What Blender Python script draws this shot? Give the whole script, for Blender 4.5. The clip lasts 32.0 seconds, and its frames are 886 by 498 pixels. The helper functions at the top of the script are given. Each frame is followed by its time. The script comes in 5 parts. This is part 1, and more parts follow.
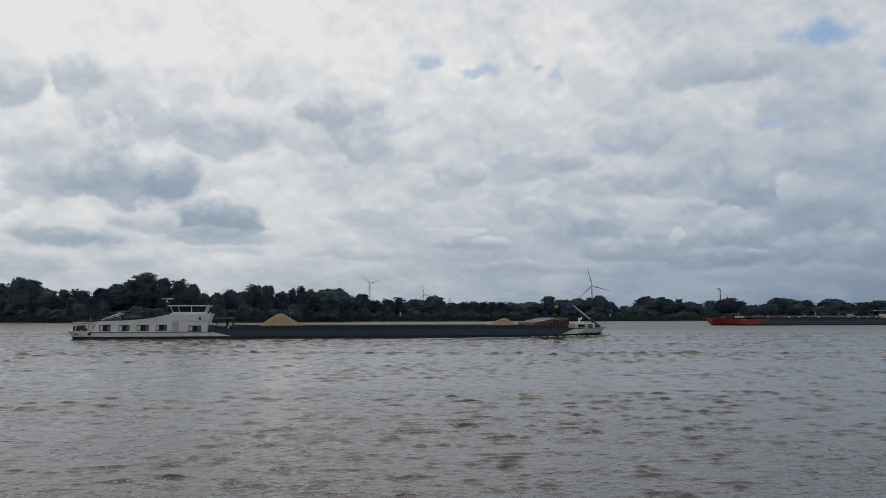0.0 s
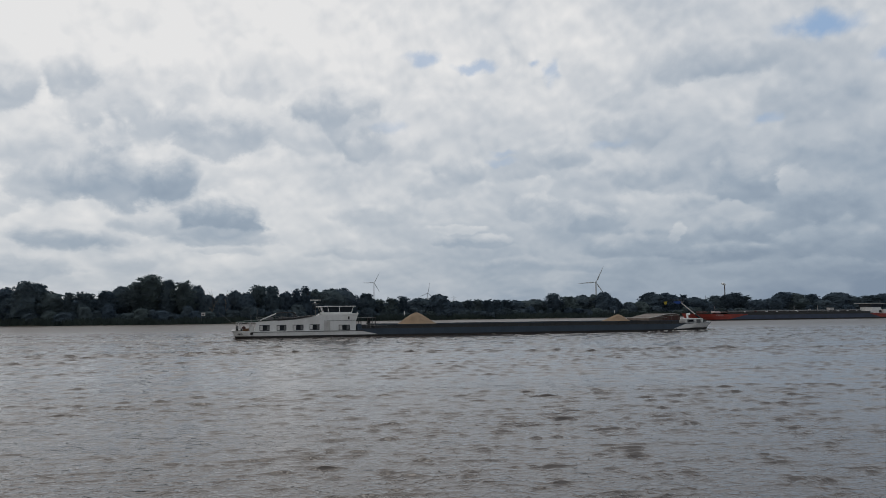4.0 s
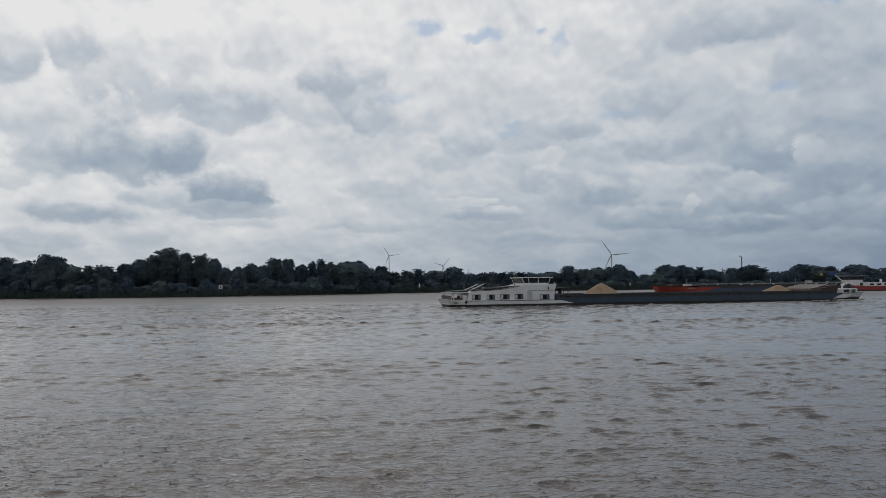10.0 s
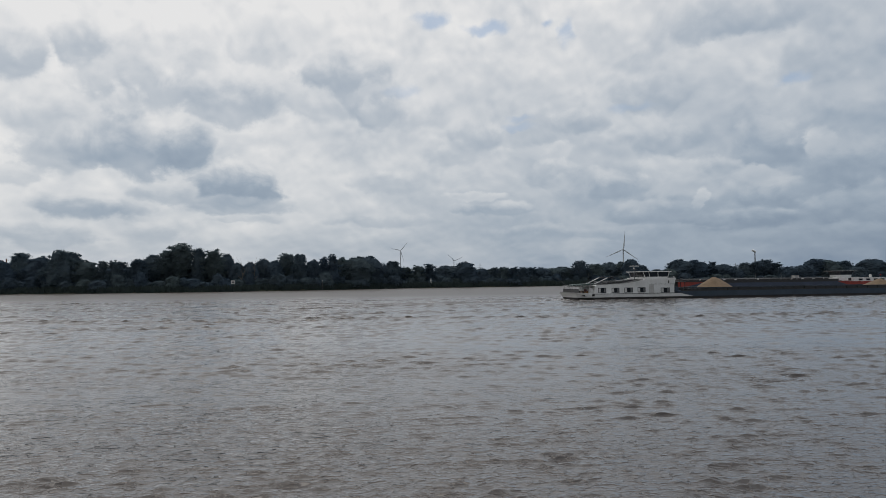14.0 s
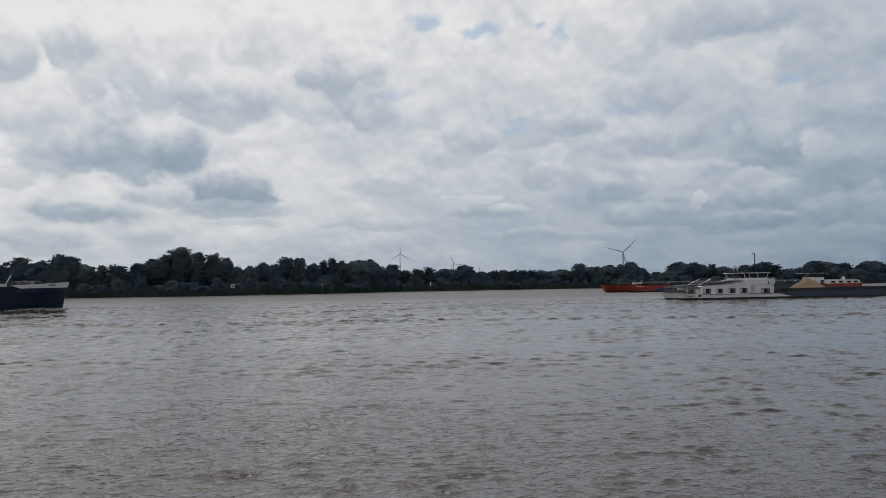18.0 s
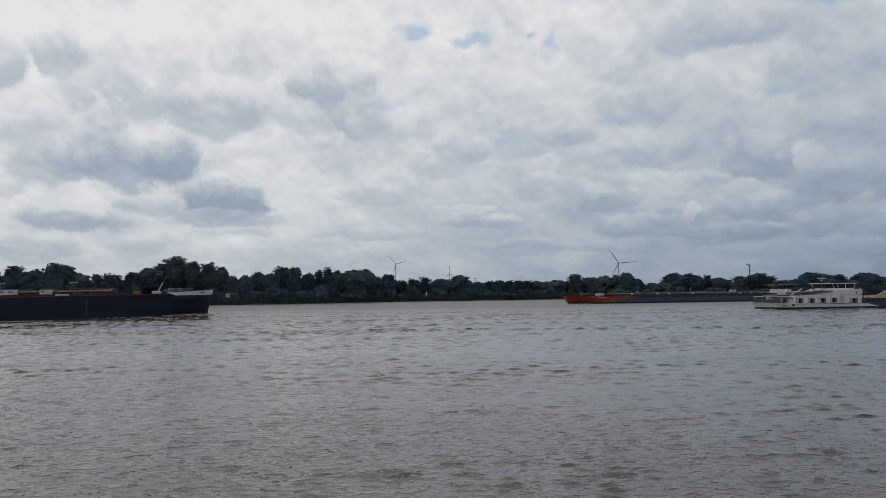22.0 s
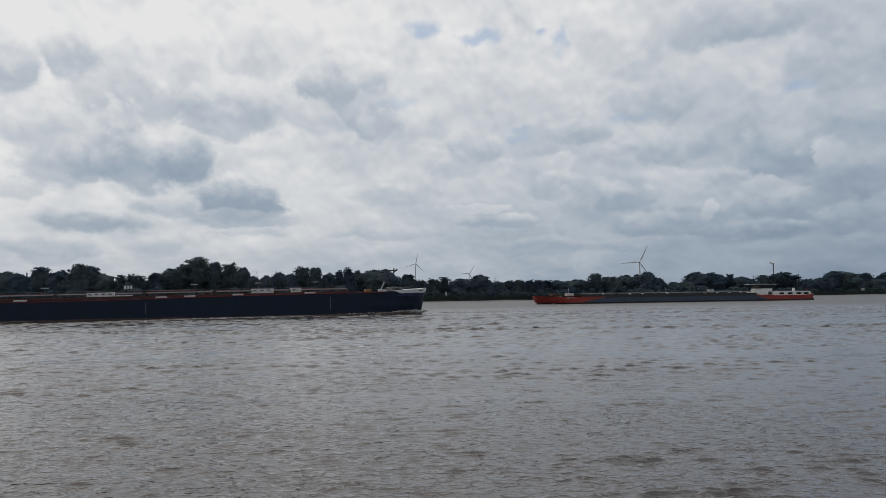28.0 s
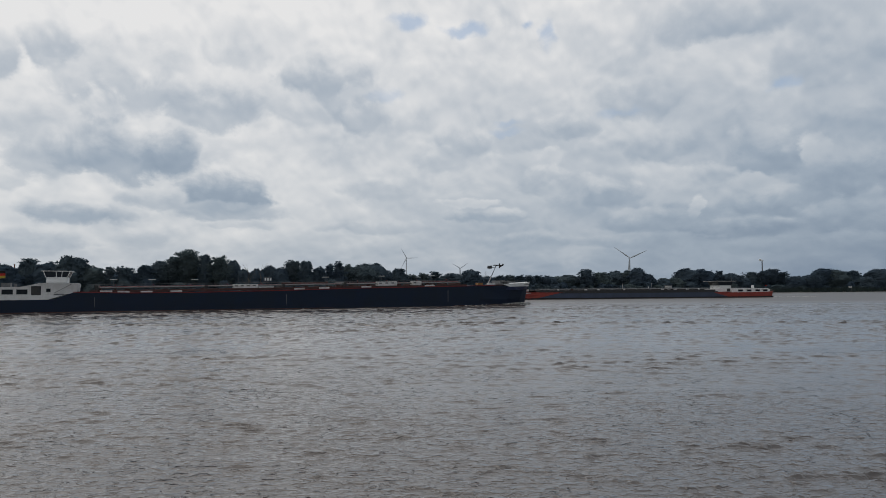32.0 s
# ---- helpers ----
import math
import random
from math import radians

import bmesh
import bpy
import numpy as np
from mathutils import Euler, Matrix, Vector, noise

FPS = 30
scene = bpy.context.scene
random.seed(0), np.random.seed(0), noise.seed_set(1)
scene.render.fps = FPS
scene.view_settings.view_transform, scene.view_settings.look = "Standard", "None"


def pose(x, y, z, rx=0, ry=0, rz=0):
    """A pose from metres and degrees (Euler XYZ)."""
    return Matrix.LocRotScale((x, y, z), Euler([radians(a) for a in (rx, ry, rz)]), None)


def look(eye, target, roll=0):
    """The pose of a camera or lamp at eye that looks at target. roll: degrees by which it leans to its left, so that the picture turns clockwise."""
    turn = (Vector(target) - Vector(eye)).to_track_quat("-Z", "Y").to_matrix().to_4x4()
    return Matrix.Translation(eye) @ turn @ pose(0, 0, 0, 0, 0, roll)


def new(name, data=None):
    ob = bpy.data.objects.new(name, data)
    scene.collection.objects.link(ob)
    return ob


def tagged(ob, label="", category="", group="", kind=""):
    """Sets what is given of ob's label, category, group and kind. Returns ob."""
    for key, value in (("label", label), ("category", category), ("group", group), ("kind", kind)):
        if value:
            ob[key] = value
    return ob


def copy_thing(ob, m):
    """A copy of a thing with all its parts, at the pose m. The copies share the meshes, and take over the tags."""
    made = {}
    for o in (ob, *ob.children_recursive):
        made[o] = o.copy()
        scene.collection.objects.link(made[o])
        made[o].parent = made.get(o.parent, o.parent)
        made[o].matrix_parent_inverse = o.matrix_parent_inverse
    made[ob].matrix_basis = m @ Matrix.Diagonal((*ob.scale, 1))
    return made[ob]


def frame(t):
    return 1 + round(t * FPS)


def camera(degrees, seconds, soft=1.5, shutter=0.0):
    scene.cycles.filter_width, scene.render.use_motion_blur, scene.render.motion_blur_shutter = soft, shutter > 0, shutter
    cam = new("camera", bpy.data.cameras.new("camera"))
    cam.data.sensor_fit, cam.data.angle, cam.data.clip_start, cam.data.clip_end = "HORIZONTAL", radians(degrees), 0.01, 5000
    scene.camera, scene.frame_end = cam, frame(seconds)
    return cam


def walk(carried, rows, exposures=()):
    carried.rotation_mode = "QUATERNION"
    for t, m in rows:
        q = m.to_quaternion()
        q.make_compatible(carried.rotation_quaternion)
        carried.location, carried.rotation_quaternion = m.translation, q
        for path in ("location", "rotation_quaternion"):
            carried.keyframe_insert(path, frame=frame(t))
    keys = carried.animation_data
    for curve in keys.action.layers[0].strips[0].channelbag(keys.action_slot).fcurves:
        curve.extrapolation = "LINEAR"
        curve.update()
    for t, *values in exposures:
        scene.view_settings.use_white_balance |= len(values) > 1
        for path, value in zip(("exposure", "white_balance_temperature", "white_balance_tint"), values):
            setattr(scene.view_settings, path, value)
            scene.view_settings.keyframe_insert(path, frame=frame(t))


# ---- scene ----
EYE = Vector((0, 0, 4.9))


def aim(turn, up, lean):
    """The camera's pose: degrees to the right of north, above the horizon, and of lean."""
    a, b = radians(turn), radians(up)
    way = Vector((math.sin(a) * math.cos(b), math.cos(a) * math.cos(b), math.sin(b)))
    return look(EYE, EYE + way, lean)


cam = camera(64, 32.0, soft=0.6)
walk(cam, [
    (0, aim(2.08, 5.17, 0.13)),
    (0.5, aim(2.14, 5.21, 0.21)),
    (1, aim(2.08, 5.33, 0.06)),
    (1.5, aim(1.98, 5.37, -0.10)),
    (2, aim(1.97, 5.32, -0.21)),
    (2.5, aim(1.93, 5.32, -0.34)),
    (3, aim(1.87, 5.27, -0.51)),
    (3.5, aim(1.86, 5.16, -0.52)),
    (5.5, aim(1.50, 4.59, -0.78)),
    (6, aim(1.50, 4.33, -0.83)),
    (6.5, aim(1.35, 4.02, -0.90)),
    (7, aim(1.22, 3.77, -0.93)),
    (7.5, aim(1.15, 3.44, -0.91)),
    (8, aim(1.05, 3.23, -0.84)),
    (8.5, aim(0.90, 3.07, -0.78)),
    (9, aim(0.72, 3.00, -0.70)),
    (9.5, aim(0.55, 2.94, -0.66)),
    (10, aim(0.57, 2.85, -0.60)),
    (10.5, aim(0.64, 2.83, -0.58)),
    (11, aim(0.59, 2.84, -0.60)),
    (11.5, aim(0.36, 2.82, -0.66)),
    (12, aim(0.26, 2.74, -0.66)),
    (12.5, aim(0.10, 2.66, -0.64)),
    (13, aim(0.00, 2.60, -0.66)),
    (13.5, aim(-0.22, 2.54, -0.68)),
    (14, aim(-0.34, 2.46, -0.64)),
    (14.5, aim(-0.50, 2.40, -0.64)),
    (16.5, aim(-0.52, 2.40, -0.77)),
    (17, aim(-0.43, 2.50, -0.79)),
    (17.5, aim(-0.33, 2.60, -0.76)),
    (18, aim(-0.31, 2.72, -0.82)),
    (18.5, aim(-0.20, 2.85, -0.85)),
    (19, aim(-0.09, 2.95, -0.78)),
    (19.5, aim(-0.02, 3.02, -0.79)),
    (20, aim(0.03, 3.15, -0.69)),
    (20.5, aim(0.08, 3.23, -0.66)),
    (21, aim(0.11, 3.33, -0.71)),
    (21.5, aim(0.13, 3.48, -0.68)),
    (22, aim(0.04, 3.53, -0.61)),
    (22.5, aim(-0.02, 3.57, -0.64)),
    (23, aim(-0.15, 3.65, -0.65)),
    (23.5, aim(-0.33, 3.71, -0.74)),
    (24, aim(-0.57, 3.78, -0.73)),
    (24.5, aim(-0.80, 3.76, -0.78)),
    (25, aim(-1.08, 3.76, -0.80)),
    (25.5, aim(-1.31, 3.77, -0.81)),
    (27.5, aim(-1.54, 3.56, -0.77)),
    (28, aim(-1.55, 3.53, -0.73)),
    (28.5, aim(-1.55, 3.50, -0.73)),
    (29, aim(-1.54, 3.50, -0.67)),
    (29.5, aim(-1.45, 3.47, -0.66)),
    (30, aim(-1.39, 3.45, -0.61)),
    (30.5, aim(-1.30, 3.40, -0.56)),
    (31, aim(-1.12, 3.24, -0.47)),
    (31.5, aim(-0.94, 3.14, -0.41)),
    (32, aim(-0.82, 3.08, -0.32)),
])

# ---- world, clouds, sun ----
SUN_AZ, SUN_EL = radians(-14), radians(70)
world = bpy.data.worlds.new("world")
scene.world = world
world.use_nodes = True
wn = world.node_tree.nodes
sky = wn.new("ShaderNodeTexSky")
sky.sky_type, sky.sun_disc = "NISHITA", False
sky.sun_elevation, sky.sun_rotation = SUN_EL, SUN_AZ
sky.air_density, sky.dust_density = 1.2, 2.0
wn["Background"].inputs["Strength"].default_value = 0.05
world.node_tree.links.new(sky.outputs[0], wn["Background"].inputs["Color"])
sun = new("sun", bpy.data.lights.new("sun", "SUN"))
sun.data.energy, sun.data.angle, sun.data.color = 1.7, radians(20), (1.0, 0.96, 0.9)
sun.matrix_world = look((0, 0, 0), (-math.sin(SUN_AZ) * math.cos(SUN_EL), -math.cos(SUN_AZ) * math.cos(SUN_EL), -math.sin(SUN_EL)))
scene.view_settings.exposure = 0.0


# ---- materials ----
class Nodes:
    """A small helper to wire up a node tree."""

    def __init__(self, tree):
        self.tree = tree

    def add(self, kind, **sets):
        n = self.tree.nodes.new(kind)
        for k, v in sets.items():
            if k == "operation":
                n.operation = v
            elif k == "blend":
                n.blend_type = v
            elif k == "interp":
                n.interpolation_type = v
        return n

    def put(self, socket, value):
        if isinstance(value, bpy.types.NodeSocket):
            self.tree.links.new(value, socket)
        else:
            socket.default_value = value

    def math(self, op, a, b=0.0, clamp=False, third=0.0):
        n = self.add("ShaderNodeMath", operation=op)
        n.use_clamp = clamp
        n.inputs[2].default_value = third
        self.put(n.inputs[0], a)
        self.put(n.inputs[1], b)
        return n.outputs[0]

    def vec(self, op, a, b=(0, 0, 0)):
        n = self.add("ShaderNodeVectorMath", operation=op)
        self.put(n.inputs[0], a)
        self.put(n.inputs[1], b)
        return n.outputs["Value"] if op in ("LENGTH", "DOT_PRODUCT") else n.outputs[0]

    def noise(self, at, scale, detail=4.0, rough=0.55, warp=0.0):
        n = self.add("ShaderNodeTexNoise")
        self.put(n.inputs["Vector"], at)
        n.inputs["Scale"].default_value, n.inputs["Detail"].default_value = scale, detail
        n.inputs["Roughness"].default_value, n.inputs["Distortion"].default_value = rough, warp
        return n

    def ramp(self, fac, stops):
        n = self.add("ShaderNodeValToRGB")
        el = n.color_ramp.elements
        while len(el) < len(stops):
            el.new(0.5)
        for e, (p, c) in zip(el, stops):
            e.position, e.color = p, (*c, 1)
        self.put(n.inputs[0], fac)
        return n.outputs[0]

    def range(self, v, a, b, c, d, smooth=False):
        n = self.add("ShaderNodeMapRange", interp="SMOOTHSTEP" if smooth else "LINEAR")
        for i, x in enumerate((v, a, b, c, d)):
            self.put(n.inputs[i], x)
        return n.outputs[0]

    def mix(self, fac, a, b, blend="MIX"):
        n = self.add("ShaderNodeMix")
        n.data_type, n.blend_type = "RGBA", blend
        self.put(n.inputs[0], fac)
        self.put(n.inputs[6], a if isinstance(a, bpy.types.NodeSocket) else (*a, 1))
        self.put(n.inputs[7], b if isinstance(b, bpy.types.NodeSocket) else (*b, 1))
        return n.outputs[2]


def material(name, colour, rough=0.5, metal=0.0, second=None, scale=1.5, grain=12.0, bump=0.15, streak=0.0, spec=0.5):
    """A painted, weathered or natural surface: two colours in blotches, fine grain and streaks, fine relief."""
    m = bpy.data.materials.new(name)
    m.use_nodes = True
    N = Nodes(m.node_tree)
    p = m.node_tree.nodes["Principled BSDF"]
    tc = N.add("ShaderNodeTexCoord").outputs["Object"]
    second = second or tuple(c * 0.72 for c in colour)
    big = N.noise(tc, scale, 5, 0.6).outputs[0]
    small = N.noise(tc, grain, 3, 0.6).outputs[0]
    f = N.math("ADD", N.range(big, 0.35, 0.7, 0, 0.75), N.range(small, 0.35, 0.7, -0.12, 0.3), True)
    if streak:
        mp = N.vec("MULTIPLY", tc, (2.2, 2.2, 0.12))
        f = N.math("ADD", f, N.range(N.noise(mp, 1.6, 4, 0.65).outputs[0], 0.52, 0.72, 0, streak), True)
    info = N.add("ShaderNodeObjectInfo").outputs["Random"]
    col = N.mix(f, colour, second)
    col = N.mix(1.0, col, N.ramp(info, [(0, (0.9, 0.9, 0.9)), (1, (1.06, 1.06, 1.06))]), "MULTIPLY")
    N.put(p.inputs["Base Color"], col)
    N.put(p.inputs["Roughness"], N.range(small, 0.3, 0.7, max(0.02, rough - 0.1), min(1, rough + 0.12)))
    p.inputs["Metallic"].default_value = metal
    p.inputs["Specular IOR Level"].default_value = spec
    if bump:
        b = N.add("ShaderNodeBump")
        b.inputs["Strength"].default_value, b.inputs["Distance"].default_value = bump, 0.03
        N.put(b.inputs["Height"], N.math("ADD", small, big))
        N.put(p.inputs["Normal"], b.outputs[0])
    return m


WHITE = material("white_paint", (0.82, 0.83, 0.83), 0.42, second=(0.64, 0.64, 0.62), scale=0.5, streak=0.35)
WHITE2 = material("white_deckhouse", (0.66, 0.66, 0.66), 0.45, second=(0.46, 0.45, 0.43), scale=0.6, streak=0.4)
GREYBLUE = material("greyblue_hull", (0.062, 0.088, 0.122), 0.5, second=(0.042, 0.058, 0.080), scale=0.35, streak=0.5, spec=0.3)
SLATE = material("slate_hull", (0.068, 0.088, 0.14), 0.5, second=(0.052, 0.064, 0.09), scale=0.3, streak=0.45, spec=0.3)
NAVY = material("navy_hull", (0.013, 0.024, 0.050), 0.6, second=(0.016, 0.024, 0.038), scale=0.3, streak=0.4, spec=0.2)
NAVY2 = material("blue_bow", (0.012, 0.022, 0.085), 0.5, second=(0.014, 0.022, 0.06), scale=0.4)
BLACK = material("black_bottom", (0.012, 0.012, 0.014), 0.55, second=(0.03, 0.026, 0.022), scale=0.6)
DARK = material("dark_steel", (0.025, 0.028, 0.033), 0.5, second=(0.05, 0.045, 0.04), scale=1.2)
GREY = material("grey_steel", (0.15, 0.16, 0.17), 0.5, second=(0.09, 0.09, 0.09), scale=1.5)
ALU = material("aluminium_cover", (0.19, 0.155, 0.13), 0.6, 0.1, second=(0.10, 0.075, 0.065), scale=0.7, streak=0.5)
ORANGE = material("orange_red_paint", (0.36, 0.052, 0.034), 0.45, second=(0.20, 0.030, 0.024), scale=0.5, streak=0.4)
REDLEAD = material("red_deck_paint", (0.24, 0.026, 0.028), 0.55, second=(0.14, 0.02, 0.02), scale=0.9)
RUST = material("rusty_red", (0.085, 0.03, 0.026), 0.65, second=(0.045, 0.025, 0.022), scale=0.8)
SAND = material("sand", (0.30, 0.22, 0.15), 0.9, second=(0.20, 0.145, 0.098), scale=0.8, grain=30, bump=0.6, spec=0.2)
YELLOW = material("yellow_cloth", (0.5, 0.4, 0.05), 0.8)
OCHRE = material("ochre_paint", (0.36, 0.17, 0.05), 0.6)
BLUE = material("blue_cloth", (0.03, 0.09, 0.35), 0.8)
REDCLOTH = material("red_cloth", (0.45, 0.03, 0.02), 0.8)
BLACKCLOTH = material("black_cloth", (0.015, 0.015, 0.015), 0.8)
GLASS = material("dark_window_glass", (0.012, 0.016, 0.02), 0.06, second=(0.02, 0.024, 0.03), bump=0.0, spec=0.35)
TEAL = material("deck_green", (0.05, 0.09, 0.08), 0.6)
WOODEN = material("teak", (0.25, 0.13, 0.06), 0.6)
TURBINE = material("turbine_white", (0.52, 0.55, 0.58), 0.4, bump=0.0)
BARK = material("bark", (0.045, 0.036, 0.028), 0.9, second=(0.07, 0.06, 0.05), scale=2, bump=0.6)
PALE_BARK = material("dead_wood", (0.2, 0.18, 0.15), 0.9)
BRICK_RED = material("house_brick", (0.2, 0.09, 0.06), 0.85)
ROOF = material("roof_tiles", (0.06, 0.05, 0.05), 0.8)
CONCRETE = material("concrete", (0.13, 0.13, 0.135), 0.85)


def smoke_material():
    """Steam: light from behind passes through it."""
    m = bpy.data.materials.new("white_steam")
    m.use_nodes = True
    N = Nodes(m.node_tree)
    m.node_tree.nodes.remove(m.node_tree.nodes["Principled BSDF"])
    a, b, c = N.add("ShaderNodeBsdfTranslucent"), N.add("ShaderNodeBsdfDiffuse"), N.add("ShaderNodeMixShader")
    for n in (a, b):
        n.inputs[0].default_value = (0.97, 0.97, 0.97, 1)
    N.put(c.inputs[1], a.outputs[0])
    N.put(c.inputs[2], b.outputs[0])
    c.inputs[0].default_value = 0.35
    thin, d = N.add("ShaderNodeBsdfTransparent"), N.add("ShaderNodeMixShader")
    d.inputs[0].default_value = 0.55
    N.put(d.inputs[1], thin.outputs[0])
    N.put(d.inputs[2], c.outputs[0])
    N.put(m.node_tree.nodes["Material Output"].inputs[0], d.outputs[0])
    return m


SMOKE = smoke_material()
FOAM = material("foam", (0.8, 0.8, 0.78), 0.75, second=(0.45, 0.43, 0.4), scale=1.2, grain=6, bump=0.8)


def leaf_material(name, a, b, c):
    """Leaves: colour varied per leaf and per tree, half of the light passing through."""
    m = bpy.data.materials.new(name)
    m.use_nodes = True
    N = Nodes(m.node_tree)
    m.node_tree.nodes.remove(m.node_tree.nodes["Principled BSDF"])
    isl = N.add("ShaderNodeNewGeometry").outputs["Random Per Island"]
    tree_tone = N.add("ShaderNodeObjectInfo").outputs["Random"]
    tc = N.add("ShaderNodeTexCoord").outputs["Object"]
    patch = N.noise(tc, 0.35, 3).outputs[0]
    f = N.math("ADD", N.math("MULTIPLY", isl, 0.45), N.range(patch, 0.3, 0.7, 0, 0.55), True)
    col = N.ramp(f, [(0, a), (0.55, b), (1, c)])
    col = N.mix(1.0, col, N.ramp(tree_tone, [(0, (0.75, 0.8, 0.85)), (0.6, (1.0, 1.0, 0.97)), (1, (1.2, 1.15, 0.95))]), "MULTIPLY")
    face, back, both = N.add("ShaderNodeBsdfDiffuse"), N.add("ShaderNodeBsdfTranslucent"), N.add("ShaderNodeMixShader")
    N.put(face.inputs[0], col)
    N.put(back.inputs[0], col)
    N.put(both.inputs[1], face.outputs[0])
    N.put(both.inputs[2], back.outputs[0])
    both.inputs[0].default_value = 0.45
    N.put(m.node_tree.nodes["Material Output"].inputs[0], both.outputs[0])
    return m


# blue-grey haze over the far bank is put into these leaf colours
HAZED_LEAF = leaf_material("hazed_leaves", (0.074, 0.108, 0.146), (0.096, 0.132, 0.170), (0.116, 0.154, 0.184))
HAZED_WILLOW = leaf_material("hazed_willow_leaves", (0.080, 0.116, 0.148), (0.106, 0.144, 0.174), (0.132, 0.172, 0.192))
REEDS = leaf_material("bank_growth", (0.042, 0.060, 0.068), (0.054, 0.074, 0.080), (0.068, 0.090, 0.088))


# ---- sky backdrop: a slowly drifting layer of cloud ----
# direction, height, half width and half height in degrees, density, tone of the base, tone of the crest
HIGH_CLOUDS = [
    (-30.3, 18.4, 4.4, 2.05, 0.5, 0.92, 1.00), (-25.0, 17.6, 2.2, 2.05, 0.5, 0.92, 0.98), (-12.3, 19.9, 6.1, 2.51, 0.5, 0.90, 0.97),
    (4.6, 17.1, 8.2, 4.11, 0.5, 0.82, 0.92), (13.6, 19.4, 3.0, 3.20, 0.5, 0.80, 0.88), (-30.7, 14.8, 4.1, 1.46, 0.5, 0.84, 0.92),
    (-32.2, 16.0, 2.9, 2.19, 0.75, 0.54, 0.76), (-27.8, 17.0, 3.4, 1.92, 0.75, 0.54, 0.76), (-21.7, 17.1, 4.7, 2.97, 0.55, 0.64, 0.88),
    (-15.2, 18.1, 3.4, 1.83, 0.5, 0.64, 0.84), (-23.8, 15.1, 6.1, 2.83, 0.65, 0.58, 0.80), (-16.3, 11.5, 5.9, 1.19, 0.5, 0.80, 0.86),
    (-17.3, 14.4, 6.2, 2.65, 0.75, 0.50, 0.82),
]
LEFT_CLOUDS = [
    (-10.6, 14.1, 4.4, 1.64, 0.5, 0.60, 0.76), (-8.3, 16.5, 4.7, 2.51, 0.85, 0.48, 0.76), (-5.6, 14.2, 2.7, 2.51, 0.75, 0.46, 0.72),
    (-30.3, 12.3, 4.4, 2.28, 0.6, 0.64, 0.82), (-28.7, 9.9, 4.2, 2.74, 0.7, 0.52, 0.76), (-25.0, 12.2, 2.0, 3.65, 0.85, 0.52, 0.88),
    (-24.6, 10.2, 5.7, 2.83, 0.85, 0.38, 0.74), (-20.8, 10.6, 2.7, 3.01, 0.9, 0.32, 0.82), (-21.6, 6.8, 3.9, 0.91, 0.65, 0.46, 0.70),
    (-16.3, 7.7, 3.9, 2.47, 0.95, 0.26, 0.82), (-16.5, 6.0, 5.0, 0.95, 0.6, 0.36, 0.56), (-15.9, 5.0, 3.4, 0.55, 0.3, 0.44, 0.60),
    (-27.4, 5.6, 4.9, 1.28, 0.85, 0.38, 0.76), (-30.2, 3.6, 4.1, 1.46, 0.7, 0.46, 0.74),
]
MIDDLE_CLOUDS = [
    (-22.6, 3.9, 2.3, 1.10, 0.6, 0.52, 0.74), (-31.6, 7.6, 2.3, 0.91, 0.5, 0.60, 0.74), (-3.3, 13.5, 4.6, 1.92, 0.5, 0.64, 0.80),
    (2.0, 11.7, 3.3, 1.83, 0.65, 0.50, 0.74), (-0.1, 10.2, 3.0, 1.37, 0.5, 0.54, 0.72), (-4.8, 7.9, 3.6, 1.37, 0.6, 0.52, 0.76),
    (-4.8, 4.9, 5.7, 0.68, 0.6, 0.48, 0.66), (2.1, 6.7, 3.2, 0.59, 0.6, 0.82, 0.84), (3.7, 5.7, 4.3, 0.68, 0.8, 0.38, 0.68),
    (7.2, 10.3, 4.5, 1.00, 0.5, 0.76, 0.82), (8.3, 8.5, 2.8, 1.46, 0.65, 0.42, 0.76), (7.0, 3.7, 4.7, 0.91, 0.65, 0.36, 0.56),
    (10.7, 6.9, 3.1, 2.05, 0.55, 0.38, 0.66), (10.6, 12.5, 2.9, 1.46, 0.75, 0.48, 0.76),
]
EAST_CLOUDS = [
    (16.9, 14.4, 4.2, 2.10, 0.65, 0.44, 0.68), (17.2, 10.7, 4.4, 1.46, 0.65, 0.38, 0.64), (22.4, 19.0, 6.6, 2.05, 0.65, 0.38, 0.58),
    (29.0, 15.5, 5.2, 2.97, 0.5, 0.42, 0.60), (23.3, 12.3, 2.3, 2.01, 0.5, 0.38, 0.60), (25.3, 10.0, 3.7, 3.01, 0.75, 0.26, 0.56),
    (28.0, 9.2, 1.4, 2.10, 0.75, 0.66, 0.74), (29.9, 11.9, 3.4, 2.37, 0.5, 0.38, 0.58), (18.0, 7.7, 4.3, 2.28, 0.65, 0.60, 0.74),
    (23.9, 7.6, 2.5, 1.00, 0.65, 0.62, 0.70), (19.6, 5.9, 0.8, 1.19, 0.6, 0.68, 0.76), (13.3, 7.3, 2.9, 1.55, 0.75, 0.32, 0.68),
    (21.2, 8.3, 2.0, 0.91, 0.5, 0.46, 0.62),
]
EAST_LOW_CLOUDS = [
    (25.4, 6.2, 3.9, 1.64, 0.85, 0.20, 0.54), (29.7, 7.6, 4.3, 2.83, 0.75, 0.20, 0.48), (30.3, 4.5, 4.8, 2.37, 0.7, 0.16, 0.42),
    (21.5, 4.3, 6.5, 1.10, 0.85, 0.14, 0.42), (15.8, 5.1, 5.5, 1.10, 0.65, 0.26, 0.54), (14.9, 3.6, 7.0, 0.78, 0.55, 0.28, 0.48),
    (27.5, 3.0, 7.5, 1.00, 0.6, 0.18, 0.36),
]
